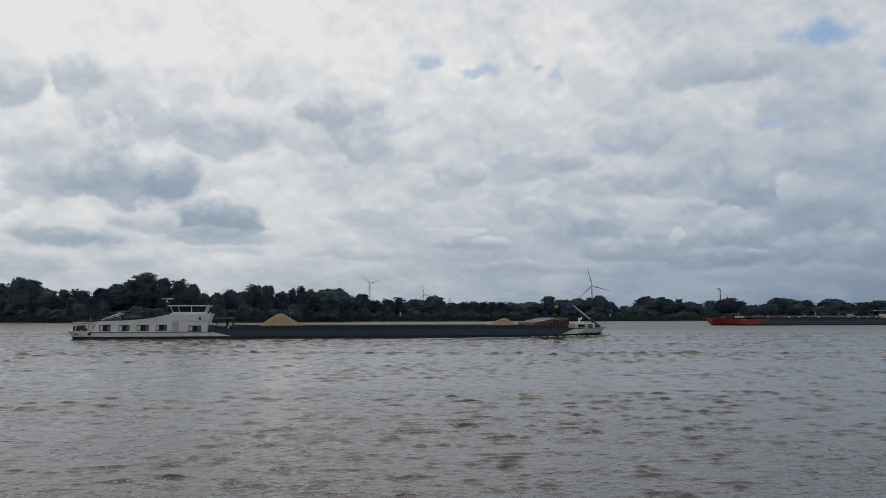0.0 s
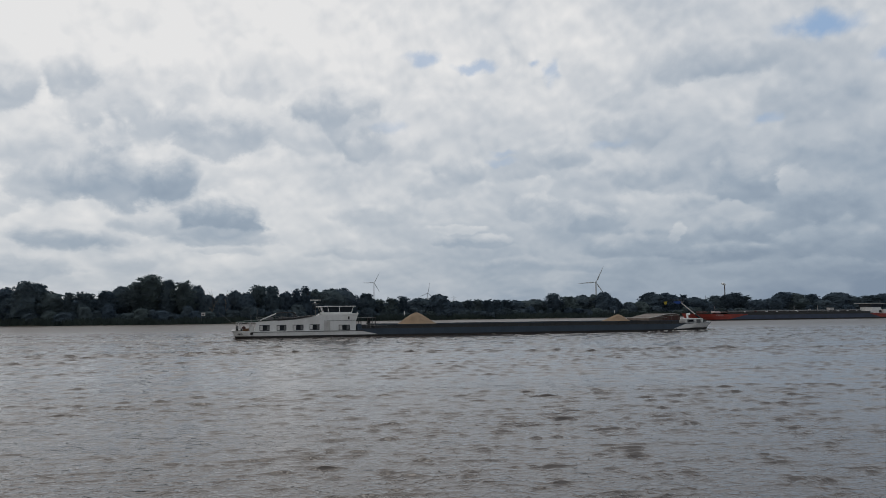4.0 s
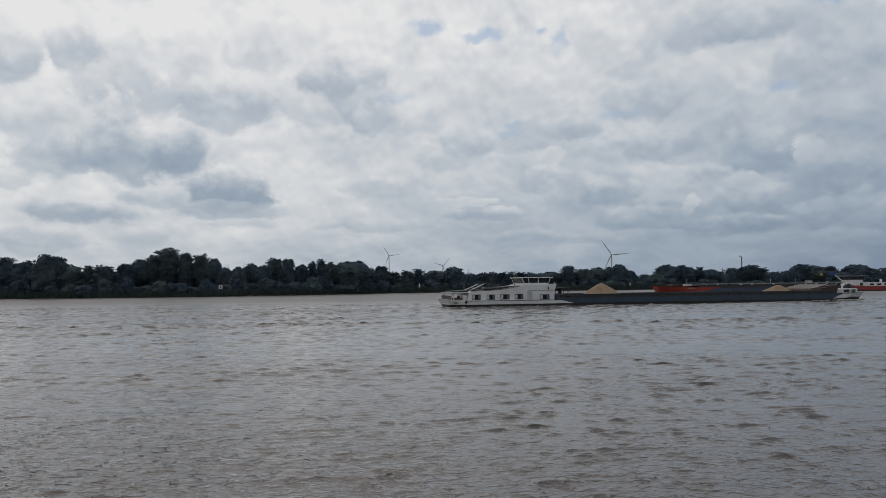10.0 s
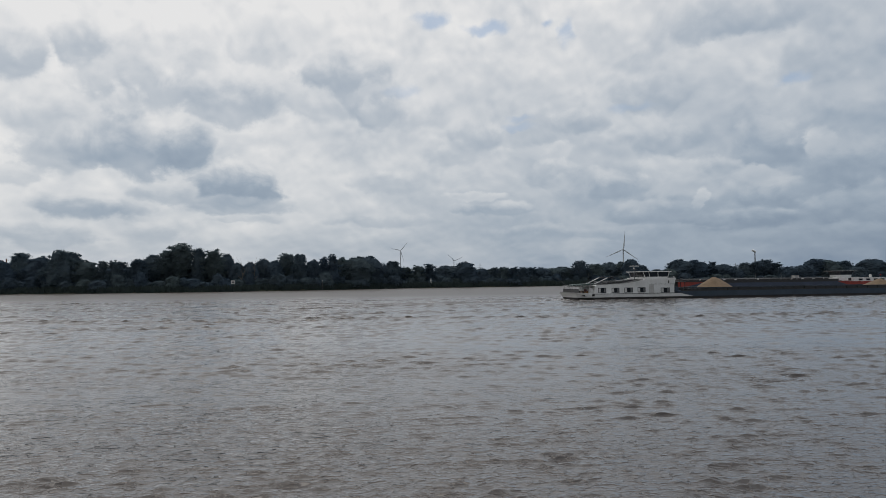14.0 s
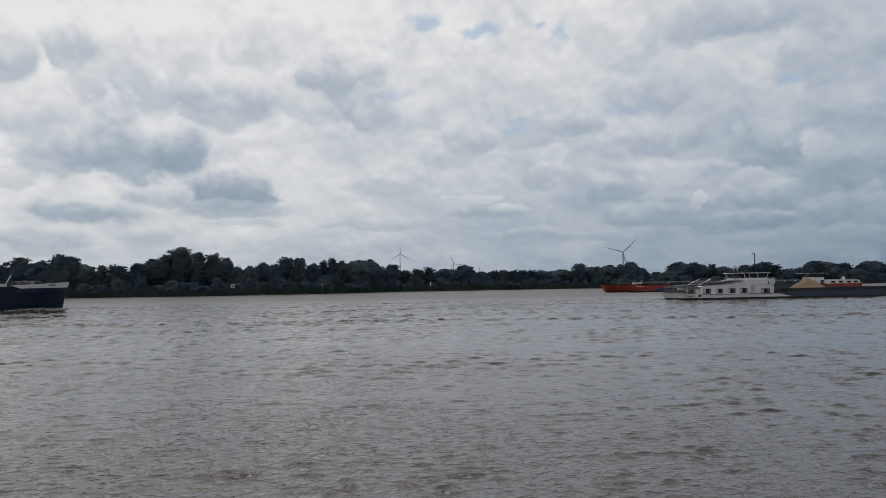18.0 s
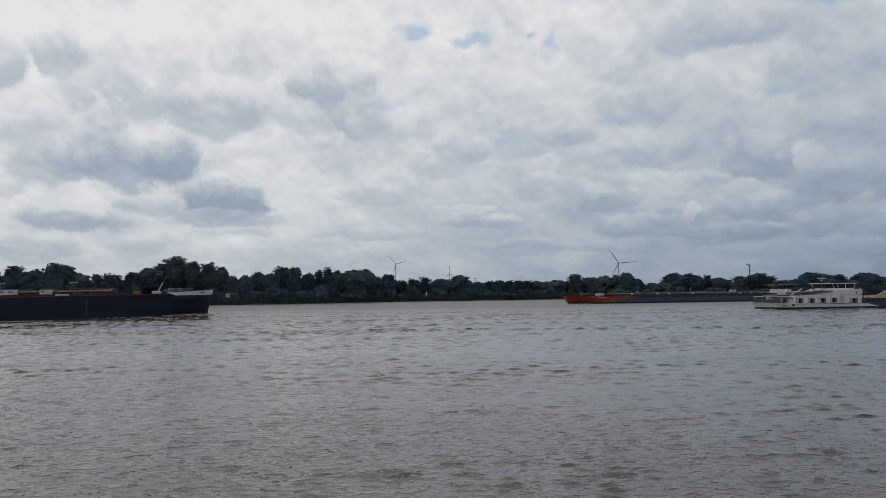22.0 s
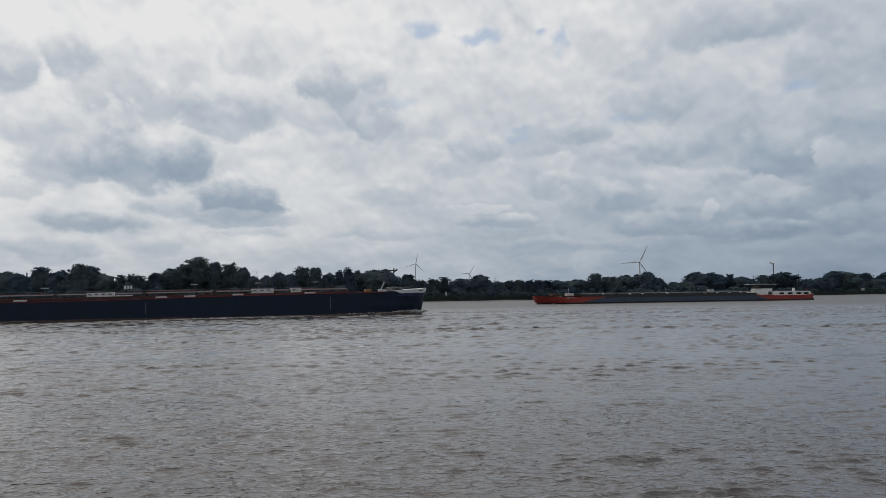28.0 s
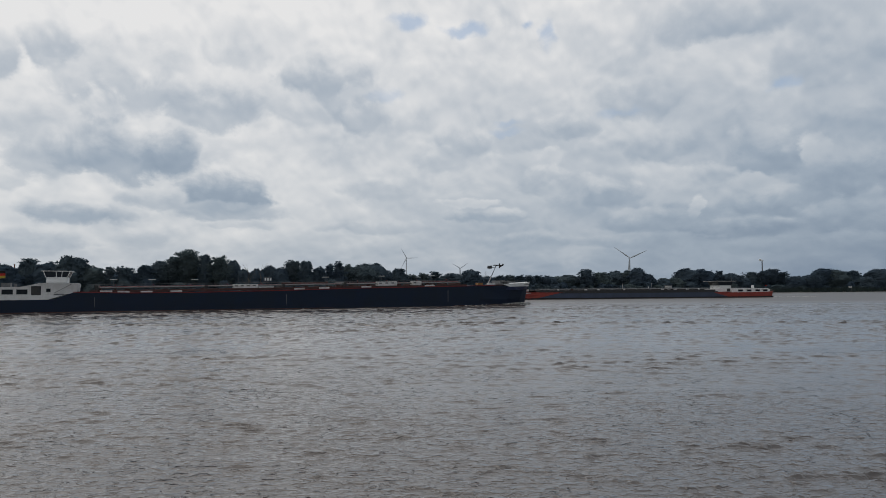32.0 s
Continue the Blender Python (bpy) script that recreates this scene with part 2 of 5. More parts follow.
GAPS = [
    (-1.1, 20.5, 1.8, 0.6, 0.6), (2.8, 20.0, 2.0, 0.5, 0.6), (9.7, 19.5, 0.6, 0.9, 0.5), (6.3, 13.0, 1.2, 0.3, 0.35),
    (25.8, 14.2, 1.0, 0.5, 0.5), (-3.6, 15.2, 1.4, 0.5, 0.3), (5.9, 12.4, 1.6, 0.35, 0.35), (14.6, 13.4, 2.0, 0.35, 0.3), (-1.6, 20.6, 1.6, 0.5, 0.5), (8.0, 20.2, 0.8, 0.5, 0.6), (29.7, 20.6, 2.7, 1.0, 1), (34.6, 17.7, 1.4, 0.7, 0.6),
]


def cloud_material():
    m = bpy.data.materials.new("cloud_layer")
    m.use_nodes = True
    t = m.node_tree
    t.nodes.clear()
    N = Nodes(t)
    out = N.add("ShaderNodeOutputMaterial")
    obj = N.add("ShaderNodeTexCoord").outputs["Object"]
    sep = N.add("ShaderNodeSeparateXYZ")
    N.put(sep.inputs[0], obj)
    x, y, z = sep.outputs
    rho = N.vec("LENGTH", N.vec("MULTIPLY", obj, (1, 1, 0)))
    az = N.math("MULTIPLY", N.math("ARCTAN2", x, y), 57.296)
    el = N.math("MULTIPLY", N.math("ARCTAN2", z, rho), 57.296)

    def plane(u, v):
        n = N.add("ShaderNodeCombineXYZ")
        N.put(n.inputs[0], u)
        N.put(n.inputs[1], v)
        return n.outputs[0]

    s = plane(az, el)
    # the layer is seen ever flatter towards the horizon
    low = N.math("SUBTRACT", N.math("MULTIPLY", el, 0.7), N.math("MULTIPLY", N.math("POWER", 2.718, N.math("MULTIPLY", N.math("MAXIMUM", el, 0.0), -0.2)), 5.0))
    sheet = plane(N.math("MULTIPLY", az, 0.7), low)
    ease = N.range(el, 1, 14, 0.35, 1.0)
    w1 = N.vec("SUBTRACT", N.noise(sheet, 0.35, 2, 0.5).outputs["Color"], (0.5, 0.5, 0.5))
    w2 = N.vec("SUBTRACT", N.noise(sheet, 1.2, 3, 0.55).outputs["Color"], (0.5, 0.5, 0.5))
    shift = N.vec("ADD", N.vec("MULTIPLY", w1, (2.6, 1.5, 0)), N.vec("MULTIPLY", w2, (1.3, 1.0, 0)))
    place = N.vec("ADD", s, N.vec("MULTIPLY", shift, plane(1.0, ease)))
    warped = N.vec("ADD", sheet, N.vec("MULTIPLY", w1, (1.2, 1.2, 0)))

    def lumps(at, scale, smooth):
        n = N.add("ShaderNodeTexVoronoi")
        n.feature = "SMOOTH_F1"
        n.inputs["Scale"].default_value, n.inputs["Smoothness"].default_value = scale, smooth
        N.put(n.inputs["Vector"], at)
        return N.math("SUBTRACT", n.outputs["Distance"], 0.42)

    def billows(at):
        """Rounded heads of cumulus in two sizes: low inside a head, high between heads."""
        return N.math("ADD", N.math("MULTIPLY", lumps(at, 0.55, 0.6), 0.8), N.math("MULTIPLY", lumps(at, 1.5, 0.5), 0.35))

    heads = billows(warped)
    above = billows(N.vec("ADD", warped, (0.1, 0.45, 0)))
    lit = N.math("SUBTRACT", above, heads)
    torn = N.range(N.noise(sheet, 0.55, 6, 0.58, 0.3).outputs[0], 0.3, 0.7, -0.5, 0.5)
    edge = N.math("SUBTRACT", N.math("MULTIPLY", torn, 0.45), N.math("MULTIPLY", heads, 0.55))
    fray, tilt = N.math("MULTIPLY_ADD", edge, 0.8, third=1.0), plane(0.0, N.math("MULTIPLY", torn, 0.5))
    # the veil behind: brighter towards the hidden sun, duller to the east and low down
    veil = N.math("ADD", N.range(az, -32, 32, 0.90, 0.62), N.math("MULTIPLY", N.range(az, -12, 32, 0.0, -0.34), N.range(el, 1, 13, 1.0, 0.25)))
    veil = N.math("ADD", veil, N.math("ADD", N.range(el, 0, 9, -0.27, 0.0), N.range(el, 11, 20, 0.0, 0.16)))
    broad = N.noise(sheet, 0.2, 5, 0.55, 0.4).outputs[0]
    tone = N.math("ADD", veil, N.range(broad, 0.3, 0.7, -0.13, 0.13))
    # the masses, far to near: soft torn edges, grey flat bases, paler crests
    for a, e, w, h, amount, base, crest in HIGH_CLOUDS + LEFT_CLOUDS + MIDDLE_CLOUDS + EAST_CLOUDS + EAST_LOW_CLOUDS:
        rel = N.vec("DIVIDE", N.vec("SUBTRACT", place, (a, e, 0)), (w, h, 1))
        cover = N.range(N.math("SUBTRACT", fray, N.vec("LENGTH", rel)), 0.02, 0.36, 0.0, amount, True)
        own = N.range(N.vec("DOT_PRODUCT", N.vec("ADD", rel, tilt), (0, 1, 0)), -0.35, 0.75, base - 0.05, crest + 0.05, True)
        blend = N.add("ShaderNodeMix")
        N.put(blend.inputs[0], cover)
        N.put(blend.inputs[2], tone)
        N.put(blend.inputs[3], own)
        tone = blend.outputs[0]
    tone = N.math("ADD", tone, N.math("MULTIPLY", N.math("MULTIPLY", lit, 0.26), N.range(el, 0, 10, 0.5, 1.0)))
    tone = N.math("ADD", tone, N.math("MULTIPLY", torn, 0.07))
    gaps = None
    for a, e, w, h, amount in GAPS:
        rel = N.vec("DIVIDE", N.vec("SUBTRACT", place, (a, e, 0)), (w * 1.25, h * 1.25, 1))
        v = N.range(N.math("SUBTRACT", N.math("SUBTRACT", 1.0, N.vec("LENGTH", rel)), N.math("MULTIPLY", edge, 1.1)), 0.0, 0.9, 0.0, amount, True)
        gaps = v if gaps is None else N.math("MAXIMUM", gaps, v)
    col = N.ramp(tone, [(0.02, (0.215, 0.28, 0.372)), (0.35, (0.34, 0.405, 0.485)), (0.65, (0.525, 0.566, 0.615)), (1.0, (0.83, 0.825, 0.82))])
    col = N.mix(gaps, col, (0.30, 0.43, 0.63))
    emit = N.add("ShaderNodeEmission")
    N.put(emit.inputs[0], col)
    # unseen sky overhead and opposite the hidden sun, dimmed for darker hulls and waves
    away = N.range(N.math("DIVIDE", y, N.vec("LENGTH", obj)), -0.7, 0.35, 0.62, 1.0, True)
    N.put(emit.inputs[1], N.math("MULTIPLY", N.range(el, 24, 50, 1.0, 0.85, True), away))
    clear = N.add("ShaderNodeBsdfTransparent")
    mixer = N.add("ShaderNodeMixShader")
    mixer.inputs[0].default_value = 0.92
    N.put(mixer.inputs[1], clear.outputs[0])
    N.put(mixer.inputs[2], emit.outputs[0])
    N.put(out.inputs[0], mixer.outputs[0])
    return m


def mesh_of(name, bm, mat, smooth=False):
    me = bpy.data.meshes.new(name)
    bm.to_mesh(me)
    bm.free()
    me.materials.append(mat)
    if smooth:
        me.polygons.foreach_set("use_smooth", [True] * len(me.polygons))
    return me


def raw_mesh(name, verts, faces, mat, smooth=False):
    me = bpy.data.meshes.new(name)
    me.from_pydata(verts, [], faces)
    me.materials.append(mat)
    if smooth:
        me.polygons.foreach_set("use_smooth", [True] * len(me.polygons))
    return me


def sky_layer():
    """A flattened dome of cloud that rests on the horizon all round."""
    rings, seg, a, c = 28, 96, 4700.0, 700.0
    verts, faces = [], []
    for i in range(rings):
        e = math.pi / 2 * (i / rings) ** 1.0
        for j in range(seg):
            b = 2 * math.pi * j / seg
            verts.append((a * math.cos(e) * math.cos(b), a * math.cos(e) * math.sin(b), c * math.sin(e) - 8))
    for i in range(rings - 1):
        for j in range(seg):
            k = (j + 1) % seg
            faces.append((i * seg + j, i * seg + k, (i + 1) * seg + k, (i + 1) * seg + j))
    faces.append(tuple((rings - 1) * seg + j for j in range(seg)))
    ob = new("backdrop", raw_mesh("backdrop", verts, faces, cloud_material()))
    return tagged(ob, "grey and white broken cloud layer with small blue gaps", "sky", kind="structure")


sky_dome = sky_layer()


# ---- ground and water ----
SHORE = [(-3000, -300), (-700, 250), (-400, 300), (-213, 340), (-140, 338), (-80, 357), (-28, 408), (40, 432), (150, 468), (270, 503), (500, 570), (900, 690), (3000, 1400)]


def shore(x):
    """How far off (y) the far waterline runs at x."""
    for (x0, y0), (x1, y1) in zip(SHORE, SHORE[1:]):
        if x <= x1:
            f = (x - x0) / (x1 - x0)
            return y0 + (y1 - y0) * f
    return SHORE[-1][1]


def ground_height(x, y):
    far = y - shore(x) - 2.5 * noise.noise((x * 0.05, 0.3, 0)) - 1.2 * noise.noise((x * 0.21, 7.3, 0))
    if far > -30:
        if far < 0:
            return max(-4, far * 0.13)
        return 0.9 * min(1, far / 2.5) + 0.9 * min(1, far / 40) + 0.25 * noise.noise((x * 0.03, y * 0.03, 0))
    near = -y - 0.06 * x
    if near > -14:
        return max(-4.0, min(3.25, 3.25 + (near + 2) * 0.45))
    return -4


def make_ground():
    xs = sorted({*range(-480, 640, 4), *range(-4800, -480, 240), *range(640, 4801, 260), 4800})
    ys = sorted({*range(-40, 20, 3), *range(20, 240, 40), *range(240, 620, 3), *range(620, 900, 20), *range(900, 4801, 300), -300, -1500, -4800, 4800})
    verts = [(x, y, ground_height(x, y)) for y in ys for x in xs]
    n = len(xs)
    faces = [(j * n + i, j * n + i + 1, (j + 1) * n + i + 1, (j + 1) * n + i) for j in range(len(ys) - 1) for i in range(n - 1)]
    mat = material("bank_soil", (0.03, 0.038, 0.02), 0.95, second=(0.03, 0.026, 0.02), scale=0.08, grain=1.5, bump=0.5)
    ob = new("ground", raw_mesh("ground", verts, faces, mat, True))
    tagged(ob, "low green river bank and flat land behind it", "ground", kind="structure")


make_ground()


def water_material():
    m = bpy.data.materials.new("river_water")
    m.use_nodes = True
    N = Nodes(m.node_tree)
    p = m.node_tree.nodes["Principled BSDF"]
    obj = N.add("ShaderNodeTexCoord").outputs["Object"]
    big = N.noise(obj, 0.02, 4, 0.6).outputs[0]
    N.put(p.inputs["Base Color"], N.ramp(big, [(0.35, (0.062, 0.046, 0.038)), (0.65, (0.074, 0.056, 0.046))]))
    p.inputs["IOR"].default_value = 1.8
    along = N.add("ShaderNodeMapping")
    along.inputs["Rotation"].default_value = (0, 0, radians(-8))
    along.inputs["Scale"].default_value = (0.7, 1.0, 1)
    N.put(along.inputs[0], obj)
    v = along.outputs[0]
    sep = N.add("ShaderNodeSeparateXYZ")
    N.put(sep.inputs[0], obj)
    far = sep.outputs[1]
    # ripples in gusts on top of the chop: flat hollows, short steep crests
    gust = N.range(N.noise(v, 0.07, 3, 0.6).outputs[0], 0.38, 0.62, 0.3, 1.0, True)
    gust = N.math("MAXIMUM", gust, N.range(far, 38, 20, 0.0, 0.85))

    def crests(scale, start, height, warp):
        return N.range(N.noise(v, scale, 2, 0.5, warp).outputs[0], start, start + 0.26, 0.0, height, True)

    height = N.math("ADD", crests(3.4, 0.46, 0.042, 0.2), crests(7.0, 0.45, 0.014, 0.2))
    height = N.math("MULTIPLY", height, gust)
    b = N.add("ShaderNodeBump")
    b.inputs["Distance"].default_value = 1.0
    N.put(b.inputs["Height"], height)
    # out in the stream the unresolved ripples spread the reflections
    N.put(p.inputs["Roughness"], N.math("ADD", N.range(far, 30, 150, 0.03, 0.14), N.range(far, 165, 230, 0.0, 0.28)))
    N.put(b.inputs["Strength"], N.range(far, 22, 60, 1.0, 0.15))
    N.put(p.inputs["Normal"], b.outputs[0])
    return m


def waves(X, Y):
    """Short-crested wind chop in gusty packets: sharp crests, flat troughs. Shifts of arrays of places."""
    rng = np.random.RandomState(5)
    dx, dy, dz = np.zeros_like(X), np.zeros_like(X), np.zeros_like(X)

    def patches(small, large, count):
        p = np.zeros_like(X)
        for i in range(count):
            a, lam = rng.uniform(0, 2 * np.pi), rng.uniform(small, large)
            p += np.sin((np.cos(a) * X * 0.4 + np.sin(a) * Y) * 2 * np.pi / lam + rng.uniform(0, 6.28))
        return p / np.sqrt(count / 2)

    gust = 0.5 + 0.5 * np.tanh(patches(8, 34, 10) * 1.2)
    knot = 1 / (1 + np.exp(-(patches(0.5, 2.4, 16) - 0.4) * 3.0))
    packet = (0.4 + 0.6 * gust) * (0.3 + 1.5 * knot)
    # shorter waves near the bank, longer ones out in the stream
    for small, large, steep, y0, y1, y2, y3 in ((0.34, 0.7, 0.0056, 0, 1, 40, 60), (0.6, 1.1, 0.0058, 25, 50, 90, 120), (1.0, 2.0, 0.0062, 55, 95, 900, 999)):
        band = np.interp(Y, (y0, y1, y2, y3), (0, 1, 1, 0)) * packet
        for i in range(60 if band.max() > 0 else 0):
            lam = small * (large / small) ** rng.uniform(0, 1)
            a = radians(90 + 8) + rng.normal(0, 0.33)
            ph = (np.cos(a) * X + np.sin(a) * Y) * 2 * np.pi / lam + rng.uniform(0, 6.28)
            amp = steep * lam * band
            dz += amp * np.sin(ph)
            dx += amp * np.cos(a) * np.cos(ph)
            dy += amp * np.sin(a) * np.cos(ph)
    return dx * 0.9, dy * 0.9, dz


def make_water():
    blocks = []

    def grid(x0, x1, y0, y1, cx, cy, taper):
        nx, ny = max(1, round((x1 - x0) / cx)), max(1, round((y1 - y0) / cy))
        X, Y = np.meshgrid(np.linspace(x0, x1, nx + 1), np.linspace(y0, y1, ny + 1))
        if taper:
            edge = np.minimum.reduce([(X - x0) / 4, (x1 - X) / 4, (Y - y0) / 1.0, (y1 - Y) / taper, np.ones_like(X)])
            edge = np.clip(edge, 0, 1)
            dx, dy, dz = waves(X, Y)
            X, Y, Z = X + dx * edge, Y + dy * edge, dz * edge
        else:
            Z = np.zeros_like(X)
        blocks.append((np.stack([X, Y, Z], -1).reshape(-1, 3), nx, ny))

    grid(-38, 38, 10, 30, 0.1, 0.075, 1)
    grid(-86, -38, 10, 30, 0.6, 0.6, 0)
    grid(38, 86, 10, 30, 0.6, 0.6, 0)
    grid(-60, 60, 30, 50, 0.15, 0.1, 1)
    grid(-86, -60, 30, 50, 0.6, 0.6, 0)
    grid(60, 86, 30, 50, 0.6, 0.6, 0)
    grid(-86, 86, 50, 96, 0.26, 0.2, 2)
    grid(-150, 150, 96, 215, 0.5, 0.34, 40)
    far, W = 4750, 4700
    grid(-W, W, -far, 10, 600, 600, 0)
    grid(-W, -86, 10, 96, 800, 40, 0)
    grid(86, W, 10, 96, 800, 40, 0)
    grid(-W, -150, 96, 215, 800, 60, 0)
    grid(150, W, 96, 215, 800, 60, 0)
    grid(-W, W, 215, far, 600, 600, 0)
    verts, faces, base = [], [], 0
    for v, nx, ny in blocks:
        i = np.arange(nx)[None, :] + (np.arange(ny) * (nx + 1))[:, None] + base
        faces.append(np.stack([i, i + 1, i + nx + 2, i + nx + 1], -1).reshape(-1, 4))
        verts.append(v)
        base += len(v)
    v, f = np.concatenate(verts), np.concatenate(faces)
    me = bpy.data.meshes.new("water")
    me.vertices.add(len(v))
    me.vertices.foreach_set("co", v.astype(np.float32).ravel())
    me.loops.add(len(f) * 4)
    me.loops.foreach_set("vertex_index", f.astype(np.int32).ravel())
    me.polygons.add(len(f))
    me.polygons.foreach_set("loop_start", np.arange(len(f), dtype=np.int32) * 4)
    me.polygons.foreach_set("use_smooth", np.ones(len(f), dtype=bool))
    me.update(calc_edges=True)
    me.materials.append(water_material())
    ob = new("water", me)
    return tagged(ob, "grey-brown choppy river water under a cloudy sky", "river", kind="structure")


water = make_water()


# ---- small builders ----
def part(name, bm, mat, parent, label="", smooth=False):
    ob = new(name, mesh_of(name, bm, mat, smooth))
    ob.parent = parent
    return tagged(ob, label)


def thing(name, label, category, group=""):
    return tagged(new(name), label, category, group)


def box(bm, x0, x1, y0, y1, z0, z1, bevel=0.0):
    v = [bm.verts.new((x, y, z)) for z in (z0, z1) for y in (y0, y1) for x in (x0, x1)]
    fs = [bm.faces.new([v[i] for i in q]) for q in ((0, 2, 3, 1), (4, 5, 7, 6), (0, 1, 5, 4), (2, 6, 7, 3), (0, 4, 6, 2), (1, 3, 7, 5))]
    if bevel:
        es = list({e for f in fs for e in f.edges})
        bmesh.ops.bevel(bm, geom=es, offset=bevel, segments=2, affect="EDGES", profile=0.5)
    return bm


def boxed(*a, bevel=0.0):
    return box(bmesh.new(), *a, bevel=bevel)


def rod(bm, p, q, r, r2=None, seg=8):
    """A round bar from p to q."""
    p, q = Vector(p), Vector(q)
    r2 = r if r2 is None else r2
    m = (q - p).to_track_quat("Z", "Y").to_matrix()
    a = [[bm.verts.new(c + m @ Vector((s * math.cos(2 * math.pi * i / seg), s * math.sin(2 * math.pi * i / seg), 0))) for i in range(seg)] for c, s in ((p, r), (q, r2))]
    for i in range(seg):
        k = (i + 1) % seg
        bm.faces.new((a[0][i], a[0][k], a[1][k], a[1][i]))
    bm.faces.new(a[0][::-1])
    bm.faces.new(a[1])
    return bm


def rodded(*a, **k):
    return rod(bmesh.new(), *a, **k)


def slab(bm, outline, y0, y1):
    """An outline in x and z, drawn out from y0 to y1."""
    a = [bm.verts.new((x, y0, z)) for x, z in outline]
    b = [bm.verts.new((x, y1, z)) for x, z in outline]
    n = len(a)
    bm.faces.new(a)
    bm.faces.new(b[::-1])
    for i in range(n):
        k = (i + 1) % n
        bm.faces.new((a[k], a[i], b[i], b[k]))
    bmesh.ops.recalc_face_normals(bm, faces=bm.faces[:])
    return bm


def loft(bm, stations):
    """A hull from stations (x below, x above, half width below, half width above, z below, z above)."""
    rows = []
    for xb, xt, hb, ht, zb, zt in stations:
        row = []
        for s in (-1, 1):
            pts = [(xt, s * ht, zt), ((xb + xt) / 2, s * (hb * 0.4 + ht * 0.6), (zb + zt) / 2), (xb, s * hb, zb)]
            row += pts if s < 0 else pts[::-1]
        rows.append([bm.verts.new(p) for p in row])
    n = 6
    for a, b in zip(rows, rows[1:]):
        for i in range(n):
            k = (i + 1) % n
            bm.faces.new((a[i], a[k], b[k], b[i]))
    bm.faces.new(rows[0])
    bm.faces.new(rows[-1][::-1])
    bmesh.ops.recalc_face_normals(bm, faces=bm.faces[:])
    return bm


def lofted(stations):
    return loft(bmesh.new(), stations)


def rail(parent, pts, height, step=2.0, mat=GREY, r=0.03, bars=2):
    """A pipe railing along points of the deck: posts and bars, each a part."""
    for (x0, y0, z0), (x1, y1, z1) in zip(pts, pts[1:]):
        d = math.dist((x0, y0, z0), (x1, y1, z1))
        n = max(1, round(d / step))
        for i in range(n + 1):
            f = i / n
            x, y, z = x0 + (x1 - x0) * f, y0 + (y1 - y0) * f, z0 + (z1 - z0) * f
            part("post", rodded((x, y, z), (x, y, z + height), r, seg=5), mat, parent)
        for b in range(bars):
            h = height * (b + 1) / bars
            part("rail", rodded((x0, y0, z0 + h), (x1, y1, z1 + h), r, seg=5), mat, parent)


def window(parent, x0, x1, z0, z1, y, out, frame_mat=GREY, name="window"):
    """A framed pane on a side wall at y that faces out (-1 or 1): a frame and, in it, the glass."""
    t = 0.07
    bm = bmesh.new()
    ya, yb = sorted((y - out * 0.02, y + out * 0.05))
    for a in ((x0 - t, x1 + t, z0 - t, z0), (x0 - t, x1 + t, z1, z1 + t), (x0 - t, x0, z0, z1), (x1, x1 + t, z0, z1)):
        box(bm, a[0], a[1], ya, yb, a[2], a[3])
    fr = part(name, bm, frame_mat, parent)
    ya, yb = sorted((y - out * 0.02, y + out * 0.015))
    part("pane", boxed(x0, x1, ya, yb, z0, z1), GLASS, fr, "dark reflecting glass pane")
    return fr


def heap(length, width, height, base, x, seed, peak=0.0):
    """A heap of loose sand with a rounded, slightly uneven top."""
    rings, seg = 14, 40
    verts, faces = [], []
    for i in range(rings + 1):
        f = i / rings
        for j in range(seg):
            b = 2 * math.pi * j / seg
            n = noise.noise((math.cos(b) * 1.5 + seed, math.sin(b) * 1.5, f * 2)) * 0.10 * (1 if f < 1 else 0)
            r = 1 - f
            # straight slopes at the angle of repose, the crest rounded off
            z = height * (1.12 - math.sqrt((1.12 * r) ** 2 + 0.03)) / (1.12 - math.sqrt(0.03))
            z = max(z, 0.0)
            verts.append((x + length / 2 * (r * (1 + n)) * math.cos(b) + peak * f * length * 0.1, width / 2 * (r * (1 + n)) * math.sin(b), base + z + n * 0.6))
    for i in range(rings):
        for j in range(seg):
            k = (j + 1) % seg
            faces.append((i * seg + j, i * seg + k, (i + 1) * seg + k, (i + 1) * seg + j))
    return raw_mesh("sand_heap", verts, faces, SAND, True)


def foam_strip(parent, pts, name="bow_wave", label="churned white and grey foam at the waterline", lumps=60, size=0.3, seed=1, lift=0.1):
    """Churned water along a line on the surface: many low, uneven lumps in one mesh."""
    rng = random.Random(seed)
    bm = bmesh.new()
    for _ in range(lumps):
        f = rng.random() * (len(pts) - 1)
        i = min(int(f), len(pts) - 2)
        f -= i
        p = Vector(pts[i]).lerp(Vector(pts[i + 1]), f)
        s = size * rng.uniform(0.4, 1.3)
        sp = rng.gauss(0, size * 0.9)
        m = pose(p.x + rng.gauss(0, size), p.y + sp, p.z + lift * rng.random(), rng.uniform(-15, 15), rng.uniform(-15, 15), rng.uniform(0, 180)) @ Matrix.Diagonal((s * rng.uniform(1, 2.2), s * 0.7, s * rng.uniform(0.25, 0.6), 1))
        bmesh.ops.create_icosphere(bm, subdivisions=1, radius=1.0, matrix=m)
    return tagged(part(name, bm, FOAM, parent, label, True), kind="stuff")


